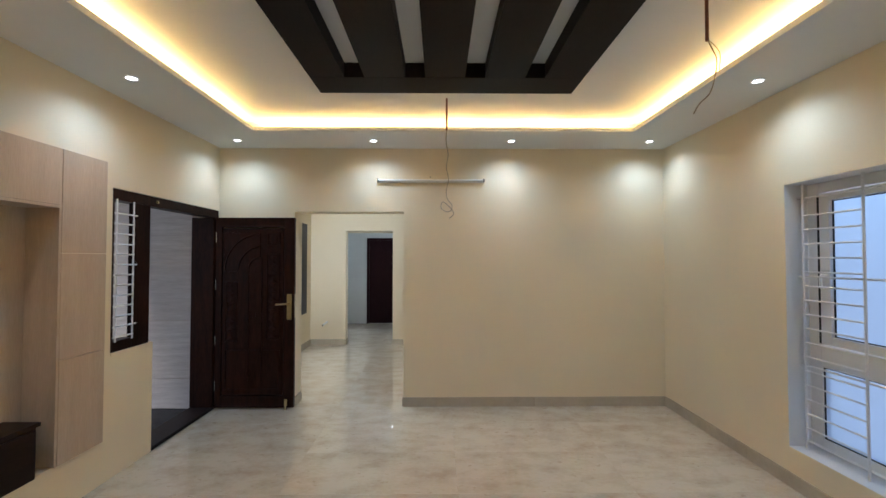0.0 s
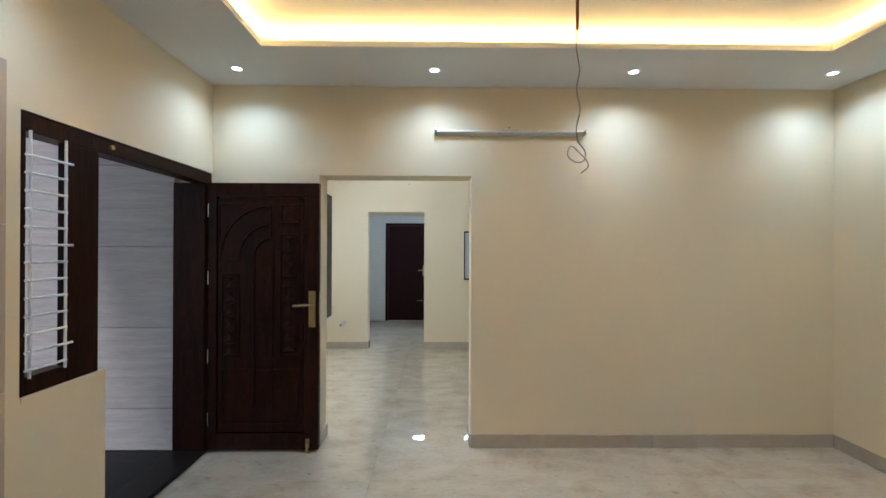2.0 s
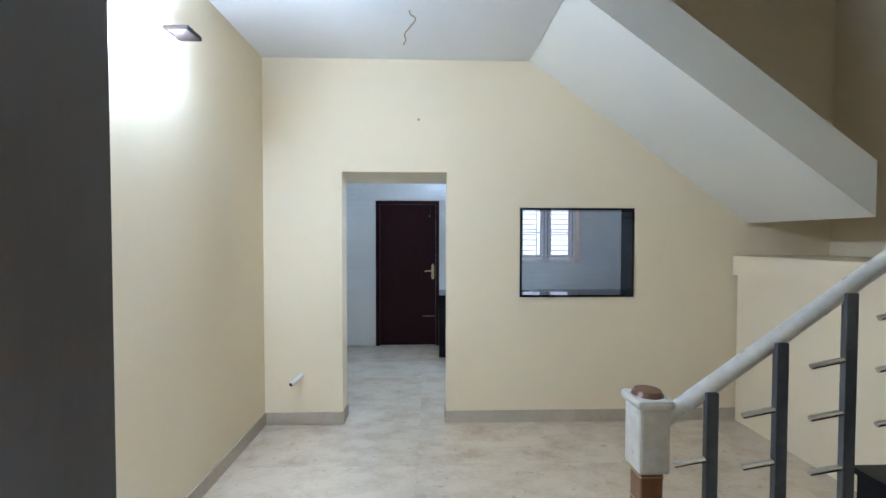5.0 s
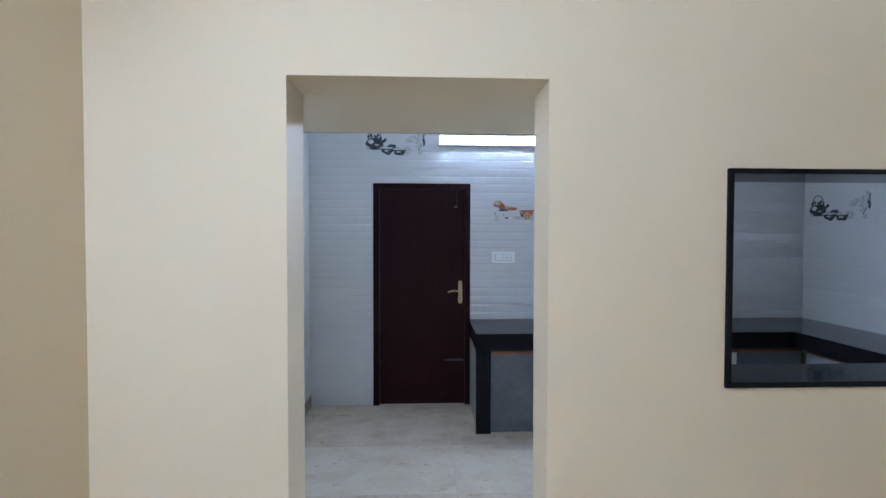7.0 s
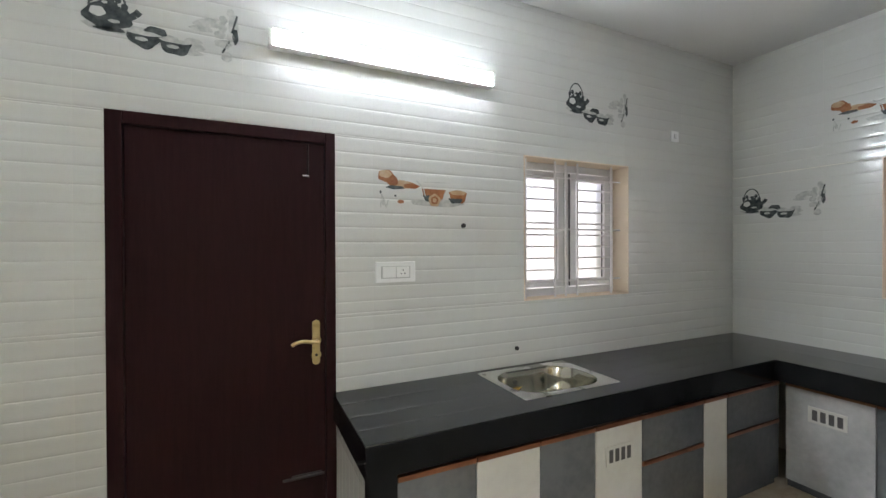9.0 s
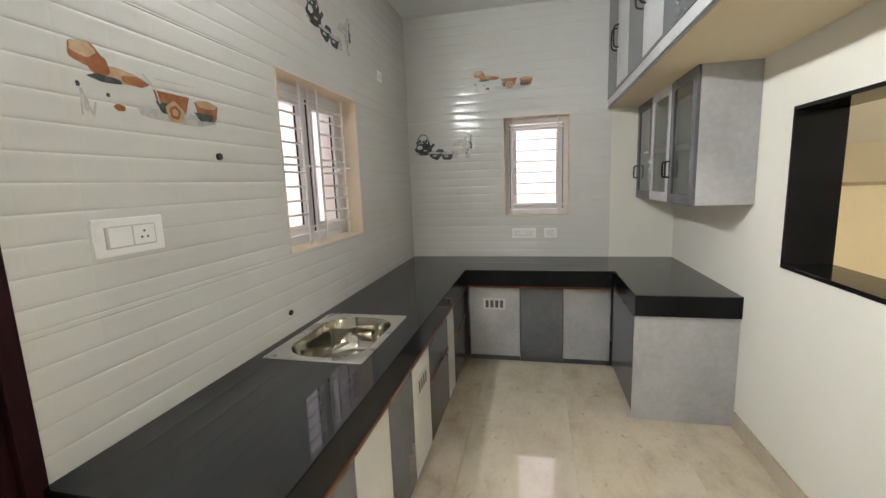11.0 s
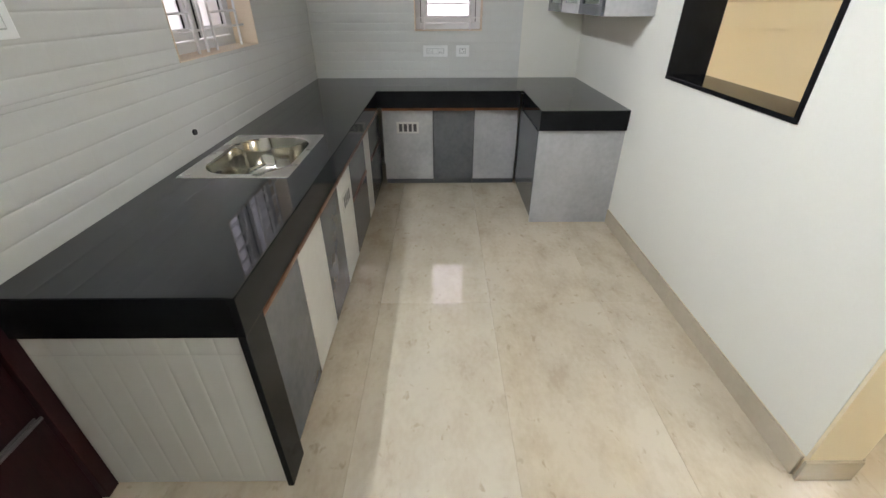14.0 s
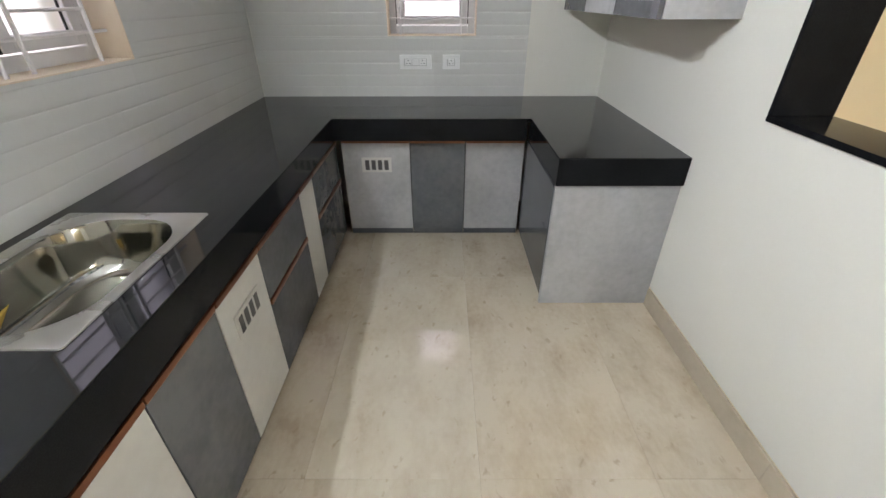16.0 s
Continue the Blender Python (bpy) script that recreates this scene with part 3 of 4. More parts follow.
ds = thing("drawer_unit", (XW - .05, 1.5, .304), "dark wenge drawer unit in the recess of the oak wall unit", "drawer unit")
part("body", B(XW - .18, XW + .03, .54, 2.40, .304, .60, bevel=.004), BLOCK, ds)
part("top", B(XW - .18, XW + .04, .53, 2.42, .601, .625, bevel=.004), BLOCK, ds)
for y0, y1 in ((.56, 1.46), (1.48, 2.385)):
    part("drawer_front", B(XW + .0305, XW + .045, y0, y1, .32, .59, bevel=.003), BLOCK, ds)

# ---- dining hall ----
pn = thing("wall_panel", (-1.63, YA2, .92), "flat charcoal shutter standing out from the wall beside the doorway", "shutter panel")
part("board", B(-1.648, -1.622, YA2 + .001, 4.978, .925, 1.99, bevel=.003), PANELGREY, pn)
lm = thing("wall_lamp", (XW + .04, 6.1, 2.53), "lit white tube lamp above the charcoal panel", "wall lamp")
part("bracket", B(XW + .001, XW + .03, 5.3, 6.45, 2.545, 2.575, bevel=.003), PLASTIC, lm)
part("tube", C((XW + .05, 5.32, 2.55), (XW + .05, 6.43, 2.55), .016, seg=14), DINLIGHT, lm, "glowing cool white tube", True)
cp = solo("curtain_bracket", B(XW + .001, XW + .13, 6.37, 6.50, 2.605, 2.63, bevel=.004), FRAMEDARK, "small dark shelf bracket above the lamp", "bracket")
pp = thing("drain_pipe", (-2.2, YB, .3), "grey drain pipe stub standing out of the wall", "pipe")
part("pipe", C((-2.085, YB, .415), (-2.132, YB - .13, .378), .017, seg=16), PLASTIC, pp, smooth=True)
part("mouth", C((-2.131, YB - .128, .3785), (-2.134, YB - .135, .3765), .0145, seg=16), BLACKISH, pp)
solo("wall_plug", C((-1.12, YB - .006, 2.52), (-1.12, YB, 2.52), .011), WIRE, "small plug in the wall above the doorway", "plug")
c = thing("ceiling_cable", (-1.157, 6.9, ZD), "short loose cable hanging from the dining ceiling", "cable")
part("wire", tube_path([(-1.16, 6.9, ZD), (-1.155, 6.9, 2.985), (-1.12, 6.9, 2.955), (-1.16, 6.9, 2.90), (-1.19, 6.9, 2.86), (-1.185, 6.9, 2.82), (-1.20, 6.9, 2.79)], .0045), WIRE, c, smooth=True)

# staircase
st = thing("staircase", (.7, 6.6, 0), "plastered staircase with black granite treads", "staircase")
RISE, GO, N1 = .176, .25, 8
SY0, SY1 = YA2 + .002, 5.64
for i in range(N1 - 1):
    x0 = -.20 + i * GO
    part("step", B(x0, x0 + GO, SY0, SY1, 0, (i + 1) * RISE - .022), CREAM, st)
    part("tread", B(x0 - .02, x0 + GO, SY0, SY1 + .02, (i + 1) * RISE - .022, (i + 1) * RISE, bevel=.004), GRANITE, st, "black granite tread")
    part("riser", B(x0 - .006, x0 - .0005, SY0, SY1, i * RISE, (i + 1) * RISE - .023), GRANITE, st)
XL = -.20 + (N1 - 1) * GO
part("landing", B(XL, XE - .001, SY0, YB - .002, N1 * RISE - .17, N1 * RISE - .022), CREAM, st)
part("landing_top", B(XL - .001, XE - .001, SY0, YB - .002, N1 * RISE - .0215, N1 * RISE - .004), CREAM, st)
part("under_landing_wall", B(XL + .03, XL + .13, SY0, YB - .016, 0, N1 * RISE - .171), CREAM, st)
bm = bmesh.new()   # upper flight, a sloping slab with a flat landing
prof = [(-.205, ZD), (XL + .12, ZD - (XL + .325) * .71), (XL + .12, ZD - (XL + .325) * .71 + .34), (.10, ZD + .145), (-.205, ZD + .145)]
fr0 = [bm.verts.new((x, 6.62, z)) for x, z in prof]
fr1 = [bm.verts.new((x, YB - .001, z)) for x, z in prof]
bm.faces.new(fr0)
bm.faces.new(fr1[::-1])
for k in range(len(prof)):
    q = (k + 1) % len(prof)
    bm.faces.new((fr0[k], fr0[q], fr1[q], fr1[k]))
part("upper_flight", bm, WHITEWALL, st, "white painted sloping underside")
rl = thing("stair_railing", (.6, 5.66, 0), "stair railing with a brown newel, still wrapped in plastic film", "railing")
nw = part("newel", B(-.285, -.205, 5.60, 5.68, 0, .72, bevel=.006), NEWELWOOD, rl, "brown wooden newel post")
part("newel_base", B(-.30, -.19, 5.585, 5.695, 0, .10, bevel=.008), WRAP, nw)
part("wrapping", B(-.30, -.19, 5.582, 5.697, .72, .95, bevel=.012), WRAP, nw, "crumpled clear plastic film")
part("cap", B(-.312, -.178, 5.57, 5.71, .95, .985, bevel=.015), WRAP, nw)
part("finial", C((-.245, 5.64, .985), (-.245, 5.64, 1.003), .055, .045, 16), NEWELWOOD, nw)
for z in (.12, .30, .45, .60, .70):
    part("band", B(-.287, -.203, 5.598, 5.682, z, z + .006), BRASS, nw)
slope = RISE / GO
part("handrail", tube_path([(-.20, 5.64, .885), (0.01, 5.64, 1.03), (.8, 5.64, 1.03 + .79 * slope), (1.55, 5.64, 1.03 + 1.54 * slope)], .030, seg=10), WRAP, rl, "plastic wrapped handrail", True)
for i in range(7):
    x = -.03 + i * GO
    b = part("baluster", B(x - .022, x + .022, 5.600, 5.622, (i + 1) * RISE, 1.0 + (x + .03) * slope, bevel=.003), DKGREY, rl)
    for z in (.37, .57, .76):
        part("clamp", C((x - .12, 5.63, z + (x + .03) * slope - .03), (x - .02, 5.611, z + (x + .03) * slope), .011), CHROME, b, smooth=True)

# serving hatch lining
ht = thing("hatch_frame", (.2, 7.73, 1.05), "black granite lining of the serving hatch", "hatch frame", kind="structure")
HX0, HX1, HZ0, HZ1 = -.276, .69, 1.053, 1.80
part("sill", B(HX0, HX1, YB - .012, YB2 + .014, HZ0, HZ0 + .02, bevel=.003), GRANITE, ht)
part("head", B(HX0, HX1, YB - .012, YB2 + .014, HZ1 - .018, HZ1, bevel=.003), GRANITE, ht)
part("jamb", B(HX0, HX0 + .018, YB - .012, YB2 + .014, HZ0 + .02, HZ1 - .018, bevel=.003), GRANITE, ht)
part("jamb", B(HX1 - .018, HX1, YB - .012, YB2 + .014, HZ0 + .02, HZ1 - .018, bevel=.003), GRANITE, ht)

# ---- kitchen ----
kd = thing("door_3", (-1.35, YN, 0), "flush dark red-brown kitchen back door, closed", "door", kind="structure")
part("door_frame", B(-1.80, -1.742, YN - .012, YN + .10, 0, 2.083, bevel=.003), DOORSKIN, kd)
part("door_frame", B(-.94, -.892, YN - .012, YN + .10, 0, 2.083, bevel=.003), DOORSKIN, kd)
part("door_frame", B(-1.742, -.94, YN - .012, YN + .10, 2.03, 2.083, bevel=.003), DOORSKIN, kd)
part("leaf", B(-1.740, -.942, YN + .006, YN + .045, .008, 2.028, bevel=.002), DOORSKIN, kd)
bm = B(-1.003, -.967, YN - .003, YN + .006, .975, 1.155, bevel=.002)
for z in (.975, 1.155):
    cyl(bm, (-.985, YN - .003, z), (-.985, YN + .006, z), .018, seg=20)
for z in (1.075, 1.005):
    cyl(bm, (-.985, YN - .008, z), (-.985, YN - .002, z), .023, .021, 20)
hp = part("handle_plate", bm, BRASS, kd, "rounded brass lever handle plate", True)
part("lever", tube_path([(-.985, YN, 1.075), (-.985, YN - .04, 1.075), (-1.01, YN - .048, 1.077), (-1.05, YN - .046, 1.083), (-1.085, YN - .043, 1.076), (-1.10, YN - .042, 1.066)], .009, seg=10), BRASS, hp, smooth=True)
part("keyhole", C((-.985, YN - .010, 1.005), (-.985, YN - .0075, 1.005), .007), BLACKISH, hp)
tb = part("tower_bolt", C((-1.14, YN - .004, .425), (-.95, YN - .004, .425), .006), PANELGREY, kd, smooth=True)
part("bolt_plate", B(-1.10, -.96, YN + .001, YN + .006, .414, .436), PANELGREY, tb)
tb = part("tower_bolt", C((-1.02, YN - .004, 1.86), (-1.02, YN - .004, 2.02), .005), FRAMEDARK, kd, smooth=True)
part("bolt_knob", C((-1.045, YN - .006, 1.868), (-1.015, YN - .006, 1.868), .006), STEEL, tb)

vp = thing("vent_pipe", (XW, 9.36, 2.45), "short grey pipe stub high on the kitchen side wall", "pipe")
part("pipe", C((XW + .003, 9.40, 2.475), (XW + .10, 9.32, 2.445), .024, seg=16), PLASTIC, vp, smooth=True)
part("mouth", C((XW + .099, 9.321, 2.4455), (XW + .104, 9.317, 2.444), .020, seg=16), BLACKISH, vp)

# tube lamp
tl = thing("kitchen_tube_lamp", (-.59, YN, 2.48), "bright lit white tube lamp on the tiled wall", "tube lamp")
part("batten", B(-1.19, 0, YN - .062, YN - .006, 2.437, 2.513, bevel=.003), PLASTIC, tl)
part("diffuser", B(-1.172, -.018, YN - .066, YN - .0622, 2.440, 2.510, bevel=.001), TUBELIGHT, tl, "glowing cool white diffuser")
for x in (-1.195, -.015):
    part("end_cap", B(x, x + .02, YN - .068, YN - .006, 2.438, 2.512, bevel=.005), PLASTIC, tl)


def plate(name, axis, u, w, z, h, at, label, sockets):
    """A wall plate with rocker modules; u and z are its lower corner."""
    o = thing(name, (u + w / 2, at, z) if axis == "x" else (at, u + w / 2, z), label, "switch plate", "kitchen switch plates")

    def bb(u0, u1, d0, d1, z0, z1, bevel=0):
        return B(u0, u1, at - d1, at - d0, z0, z1, bevel=bevel) if axis == "x" else B(at - d1, at - d0, u0, u1, z0, z1, bevel=bevel)
    part("plate", bb(u, u + w, .004, .014, z, z + h, .003), PLASTIC, o)
    n = sockets
    m = part("module_frame", bb(u + .03, u + w - .03, .014, .018, z + .022, z + h - .022, .002), PLASTICGREY, o)
    s = (w - .07) / n
    for i in range(n):
        r = part("rocker", bb(u + .035 + i * s + .002, u + .035 + (i + 1) * s - .002, .018, .021, z + .026, z + h - .026, .001), PLASTIC, m)
        if i % 2 == (1 if axis == "x" else 0):
            uu = u + .035 + (i + .5) * s
            for du, dz in ((-.010, -.008), (.010, -.008), (0, .010)):
                part("pin_hole", bb(uu + du - .003, uu + du + .003, .0205, .0215, z + h / 2 + dz - .003, z + h / 2 + dz + .003), BLACKISH, m)
    return o


plate("switch_plate", "x", -.692, .22, 1.34, .108, YN, "white switch and socket plate on white tiles", 2)
plate("socket_plate", "y", 8.985, .215, .985, .09, XKE, "white double socket plate on grey-white tiles", 3)
plate("socket_plate", "y", 8.795, .115, .985, .09, XKE, "white single socket plate on grey-white tiles", 1)
plate("junction_box", "x", 1.573, .085, 2.305, .078, YN, "small white box high on the tiled wall", 1)
for x, z in ((-.177, 1.645), (.186, .911)):
    solo("pipe_plug", C((x, YN - .014, z), (x, YN - .002, z), .013), BLACKISH, "small dark plug in the tiled wall", "plug", "wall plugs")


def printed(name, axis, u, z, at, fruit, flip=1):
    """Flat kitchenware print baked on one tile: kettle and bowls, or fruit and bowls."""
    o = thing(name, (u, at, z) if axis == "x" else (at, u, z), "brown fruit and bowl print on a glazed tile" if fruit else "dark kettle and bowls print on a glazed tile",
              "tile print", "printed wall tiles")

    def disc(part_name, cx, cz, rx, rz, m, a0=0, a1=360, lift=0):
        bm = bmesh.new()
        n = 22
        d = .0058 + lift * .0002
        p = []
        for k in range(n):
            a = radians(a0 + (a1 - a0) * k / (n - (0 if a1 - a0 == 360 else 1)))
            wob = 1 + .07 * math.sin(5 * a + cx * 40)
            p.append((u + flip * (cx + rx * math.cos(a) * wob), z + cz + rz * math.sin(a) * wob))
        bm.faces.new([bm.verts.new((q, at - d, v) if axis == "x" else (at - d, q, v)) for q, v in p])
        part(part_name, bm, m, o)

    def stroke(part_name, pts, r, m):
        bm = bmesh.new()
        for (a, b), (a2, b2) in zip(pts, pts[1:]):
            n = Vector((a2 - a, b2 - b)).normalized() * r
            q = [(a - n.y, b + n.x), (a2 - n.y, b2 + n.x), (a2 + n.y, b2 - n.x), (a + n.y, b - n.x)]
            bm.faces.new([bm.verts.new((u + flip * i, at - .0064, z + j) if axis == "x" else (at - .0064, u + flip * i, z + j)) for i, j in q])
        part(part_name, bm, m, o)
    if fruit:
        disc("fruit", .05, .185, .045, .032, INKBROWN)
        disc("fruit", .085, .16, .03, .03, INKBROWN, lift=1)
        disc("cut_face", .045, .195, .034, .020, INKSAND, lift=4)
        disc("fruit", .19, .14, .045, .014, INKBROWN, lift=4)
        disc("shadow", .10, .128, .05, .010, INKDARK, lift=2)
        disc("bowl_shade", .30, .095, .045, .035, INKDARK, 180, 360, lift=2)
        disc("bowl_shade", .455, .085, .045, .028, INKDARK, 180, 360, lift=2)
        disc("slice_core", .325, .07, .022, .022, INKBROWN, lift=5)
        disc("slice_heart", .325, .07, .012, .012, INKSAND, lift=6)
        disc("slice", .14, .145, .07, .022, INKSAND)
        disc("nut", .02, .10, .006, .008, INKDARK)
        disc("nut", .035, .05, .008, .02, INKGREY)
        disc("nut", .13, .055, .018, .010, INKBROWN)
        disc("nut", .10, .085, .006, .006, INKDARK)
        disc("shadow", .34, .055, .16, .02, INKGREY)
        disc("bowl", .32, .13, .072, .075, INKBROWN, 180, 360)
        disc("bowl", .47, .12, .058, .065, INKBROWN, 180, 360)
        disc("filling", .47, .118, .05, .014, INKSAND, lift=2)
        disc("slice", .325, .07, .035, .035, INKSAND, lift=3)
        stroke("sketch_line", [(.22, .17), (.26, .13), (.27, .09)], .003, INKGREY)
        stroke("sketch_line", [(.26, .165), (.42, .17)], .002, INKGREY)
        stroke("sketch_line", [(.02, .02), (.025, .09), (.05, .02), (.06, .06)], .003, INKGREY)
    else:
        for k in range(12):
            disc("backdrop_wash", .42 + .10 * math.sin(k * 2.3) * .7 + .03, .11 + .075 * math.cos(k * 1.7), .022 + .012 * (k % 3), .012 + .006 * (k % 2), INKGREY, lift=k % 3)
        disc("backdrop_wash", .545, .19, .020, .05, INKGREY, lift=1)
        disc("vase", .552, .14, .012, .035, INKDARK, lift=4)
        disc("tray", .17, .085, .16, .022, INKGREY)
        disc("kettle", .095, .128, .082, .052, INKDARK, lift=2)
        disc("gleam", .062, .142, .026, .020, TILE, lift=6)
        disc("gleam", .115, .112, .020, .007, INKGREY, lift=6)
        disc("kettle_foot", .10, .078, .052, .010, INKDARK, lift=2)
        for k in range(6):
            disc("ornament", .04 + .022 * k, .188 + .014 * math.sin(k * 2.1), .012, .015, INKDARK, lift=5)
        disc("gleam", .085, .182, .010, .006, TILE, lift=7)
        disc("gleam", .205, .060, .022, .008, INKGREY, lift=6)
        disc("gleam", .315, .050, .022, .008, INKGREY, lift=6)
        for k in range(5):
            disc("blossom", .515 + .02 * math.sin(k * 1.9), .10 + .035 * k, .016, .020, INKGREY, lift=3 + k % 2)
        stroke("branch", [(.50, .06), (.53, .12), (.545, .18), (.56, .235)], .004, INKDARK)
        disc("lid", .095, .176, .036, .016, INKDARK, lift=3)
        disc("knob", .095, .195, .009, .009, INKDARK, lift=3)
        stroke("spout", [(.15, .125), (.185, .15), (.20, .17)], .013, INKDARK)
        stroke("kettle_handle", [(.035 + .06 - .06 * math.cos(a), .16 + .10 * math.sin(a)) for a in (math.pi * k / 12 for k in range(13))], .004, INKDARK)
        disc("bowl", .215, .085, .06, .062, INKDARK, 180, 360, lift=3)
        disc("bowl", .325, .075, .06, .060, INKDARK, 180, 360, lift=3)
        disc("rim", .215, .085, .06, .009, INKGREY, lift=4)
        disc("rim", .325, .075, .06, .009, INKGREY, lift=4)
        disc("bowl", .255, .10, .04, .02, INKDARK, lift=2)


TXO, TZO = -1.90, .80          # tile grid on the back wall
printed("tile_print", "x", -1.88, 2.325, YN, False)
printed("tile_print", "x", .565, 2.325, YN, False)
printed("tile_print", "x", -.68, 1.71, YN, True)
printed("tile_print", "y", 10.12, 1.715, XKE, False, -1)
printed("tile_print", "y", 9.535, 2.285, XKE, True, -1)


# kitchen windows
def kitchen_window(name, axis, u0, u1, z0, z1, at, sashes, verticals, ladders, glass, label):
    """Deep reveal, white frame set back, round bar grille between; axis along the wall."""
    wv = thing(name, ((u0 + u1) / 2, at, z0) if axis == "x" else (at, (u0 + u1) / 2, z0), label, "window", kind="structure")

    def bb(a, b, d0, d1, c, d, bevel=0):
        return B(a, b, at + d0, at + d1, c, d, bevel=bevel) if axis == "x" else B(at + d0, at + d1, a, b, c, d, bevel=bevel)

    def pt(u, d, z):
        return (u, at + d, z) if axis == "x" else (at + d, u, z)
    bm = bmesh.new()
    t = .005
    for a, b, c, d in ((u0, u0 + t, z0, z1), (u1 - t, u1, z0, z1), (u0 + t, u1 - t, z0, z0 + t), (u0 + t, u1 - t, z1 - t, z1)):
        q = bb(a, b, -.008, WT, c, d)
        me = bpy.data.meshes.new("tmp")
        q.to_mesh(me)
        q.free()
        bm.from_mesh(me)
        bpy.data.meshes.remove(me)
    part("reveal", bm, REVEAL, wv, "peach painted reveal")
    for a, b, c, d in ((u0 + t, u0 + .05, z0 + t, z1 - t), (u1 - .05, u1 - t, z0 + t, z1 - t), (u0 + .05, u1 - .05, z0 + t, z0 + .055), (u0 + .05, u1 - .05, z1 - .055, z1 - t)):
        part("window_frame", bb(a, b, .125, .185, c, d, .004), UPVC, wv)
    n = sashes
    s = (u1 - u0 - .10) / n
    for i in range(n):
        a, b = u0 + .05 + i * s, u0 + .05 + (i + 1) * s
        if i:
            part("mullion", bb(a - .025, a + .025, .125, .185, z0 + .055, z1 - .055, .004), UPVC, wv)
        a, b = a + (.028 if i else .004), b - (.028 if i < n - 1 else .004)
        f = .05
        for q in ((a, a + f, z0 + .062, z1 - .062), (b - f, b, z0 + .062, z1 - .062), (a + f, b - f, z0 + .062, z0 + .062 + f), (a + f, b - f, z1 - .062 - f, z1 - .062)):
            part("sash", bb(q[0], q[1], .112, .15, q[2], q[3], .004), UPVC, wv)
        g = part("pane", bb(a + f, b - f, .138, .143, z0 + .062 + f, z1 - .062 - f), glass, wv)
        g.visible_shadow = False
        for q in (a + f, b - f - .005):
            part("gasket", bb(q, q + .005, .130, .137, z0 + .062 + f, z1 - .062 - f), BLACKISH, wv)
        for q in (a - .006, b):
            part("gasket", bb(q, q + .006, .118, .124, z0 + .062, z1 - .062), BLACKISH, wv)
        part("latch", tube_path([pt(b - .03, .11, (z0 + z1) / 2), pt(b - .03, .08, (z0 + z1) / 2), pt(b - .10, .075, (z0 + z1) / 2 - .015)], .007, seg=8), PLASTIC, wv, smooth=True)
    for u in verticals:
        part("bar", C(pt(u, .05, z0 + .003), pt(u, .05, z1 - .003), .007, seg=8), GRILLE, wv)
    for z in (z0 + .105, (z0 + z1) / 2, z1 - .105) if n > 1 else (z0 + .10, z1 - .10):
        part("bar", C(pt(u0 + .01, .06, z), pt(u1 - .01, .06, z), .006, seg=8), GRILLE, wv)
    for a, b in ladders:
        for k in range(1, 9 if n > 1 else 7):
            z = z0 + .105 + k * (z1 - z0 - .21) / (9 if n > 1 else 7)
            part("bar", C(pt(a, .05, z), pt(b, .05, z), .0055, seg=8), GRILLE, wv)


kitchen_window("window_2", "x", .242, 1.134, 1.193, 2.083, YN, 2, (.295, .53, .72, 1.03, .62), ((.295, .53), (.72, 1.03)), FROSTWARM,
               "white two-sash kitchen window with a bar grille over the sink")
kitchen_window("window_3", "y", 8.69, 9.27, 1.187, 2.081, XKE, 1, (8.79, 9.19), ((8.79, 9.19),), FROSTWARM,
               "small white frosted kitchen window with a bar grille")
# backdrop walls, added outside to tint and limit the light behind frosted panes
solo("backdrop_wall_north", B(-4, 9.4, 13.6, 13.8, -.14, 2.1), LEAFY, "pale green backdrop wall added behind the house to tint the panes", "wall", kind="structure")
solo("backdrop_wall_east", B(9.4, 9.6, -6, 12.6, -.14, 2.3), SHUTTER, "light rendered backdrop wall added outside the east windows", "wall", kind="structure")

# worktop: one U-shaped granite slab with a deep front edge and a hole for the sink
CF, CT, CB = 9.55, .808, .678      # front line, top, lower edge of the band
PF, XI, XP = 8.398, 1.717, 1.032   # peninsula front, inner edge of the end run, peninsula end
SX0, SX1, SK0, SK1 = -.09, .46, 9.69, 10.08
wt = thing("worktop", (.7, 9.8, CB), "black polished granite U-shaped worktop with a deep front edge", "worktop")
for d in ((-.905, SX0, CF, YN - .006), (SX1, XKE - .006, CF, YN - .006), (SX0, SX1, CF, SK0), (SX0, SX1, SK1, YN - .006), (XI, XKE - .006, PF, CF), (XP, XKE - .006, YB2 + .004, PF)):
    part("slab", B(*d, CT - .022, CT), GRANITETOP, wt)
for d in ((-.907, XI - .02, CF - .002, CF + .02), (-.907, -.885, CF + .02, YN - .006), (XI - .002, XI + .02, PF + .02, CF + .02), (XP - .002, XI, PF - .02, PF + .002), (XP - .002, XP + .02, YB2 + .004, PF - .02)):
    part("edge_band", B(*d, CB, CT - .004, bevel=.002), GRANITE, wt)
part("leg", B(-.905, -.785, CF + .002, CF + .022, 0, CB - .001, bevel=.002), GRANITE, wt)

sk = thing("sink", (.19, 9.88, CT), "stainless steel inset sink with a wide rim and drain", "sink")
bm = bmesh.new()
n = 72


def rounded(x0, x1, y0, y1, r, z):
    pts = []
    for k in range(n):
        q = k * 4 // n
        a = 2 * math.pi * (k + .5) / n
        cx, cy = (x1 - r, y1 - r) if q == 0 else (x0 + r, y1 - r) if q == 1 else (x0 + r, y0 + r) if q == 2 else (x1 - r, y0 + r)
        pts.append(bm.verts.new((cx + r * math.cos(a), cy + r * math.sin(a), z)))
    return pts


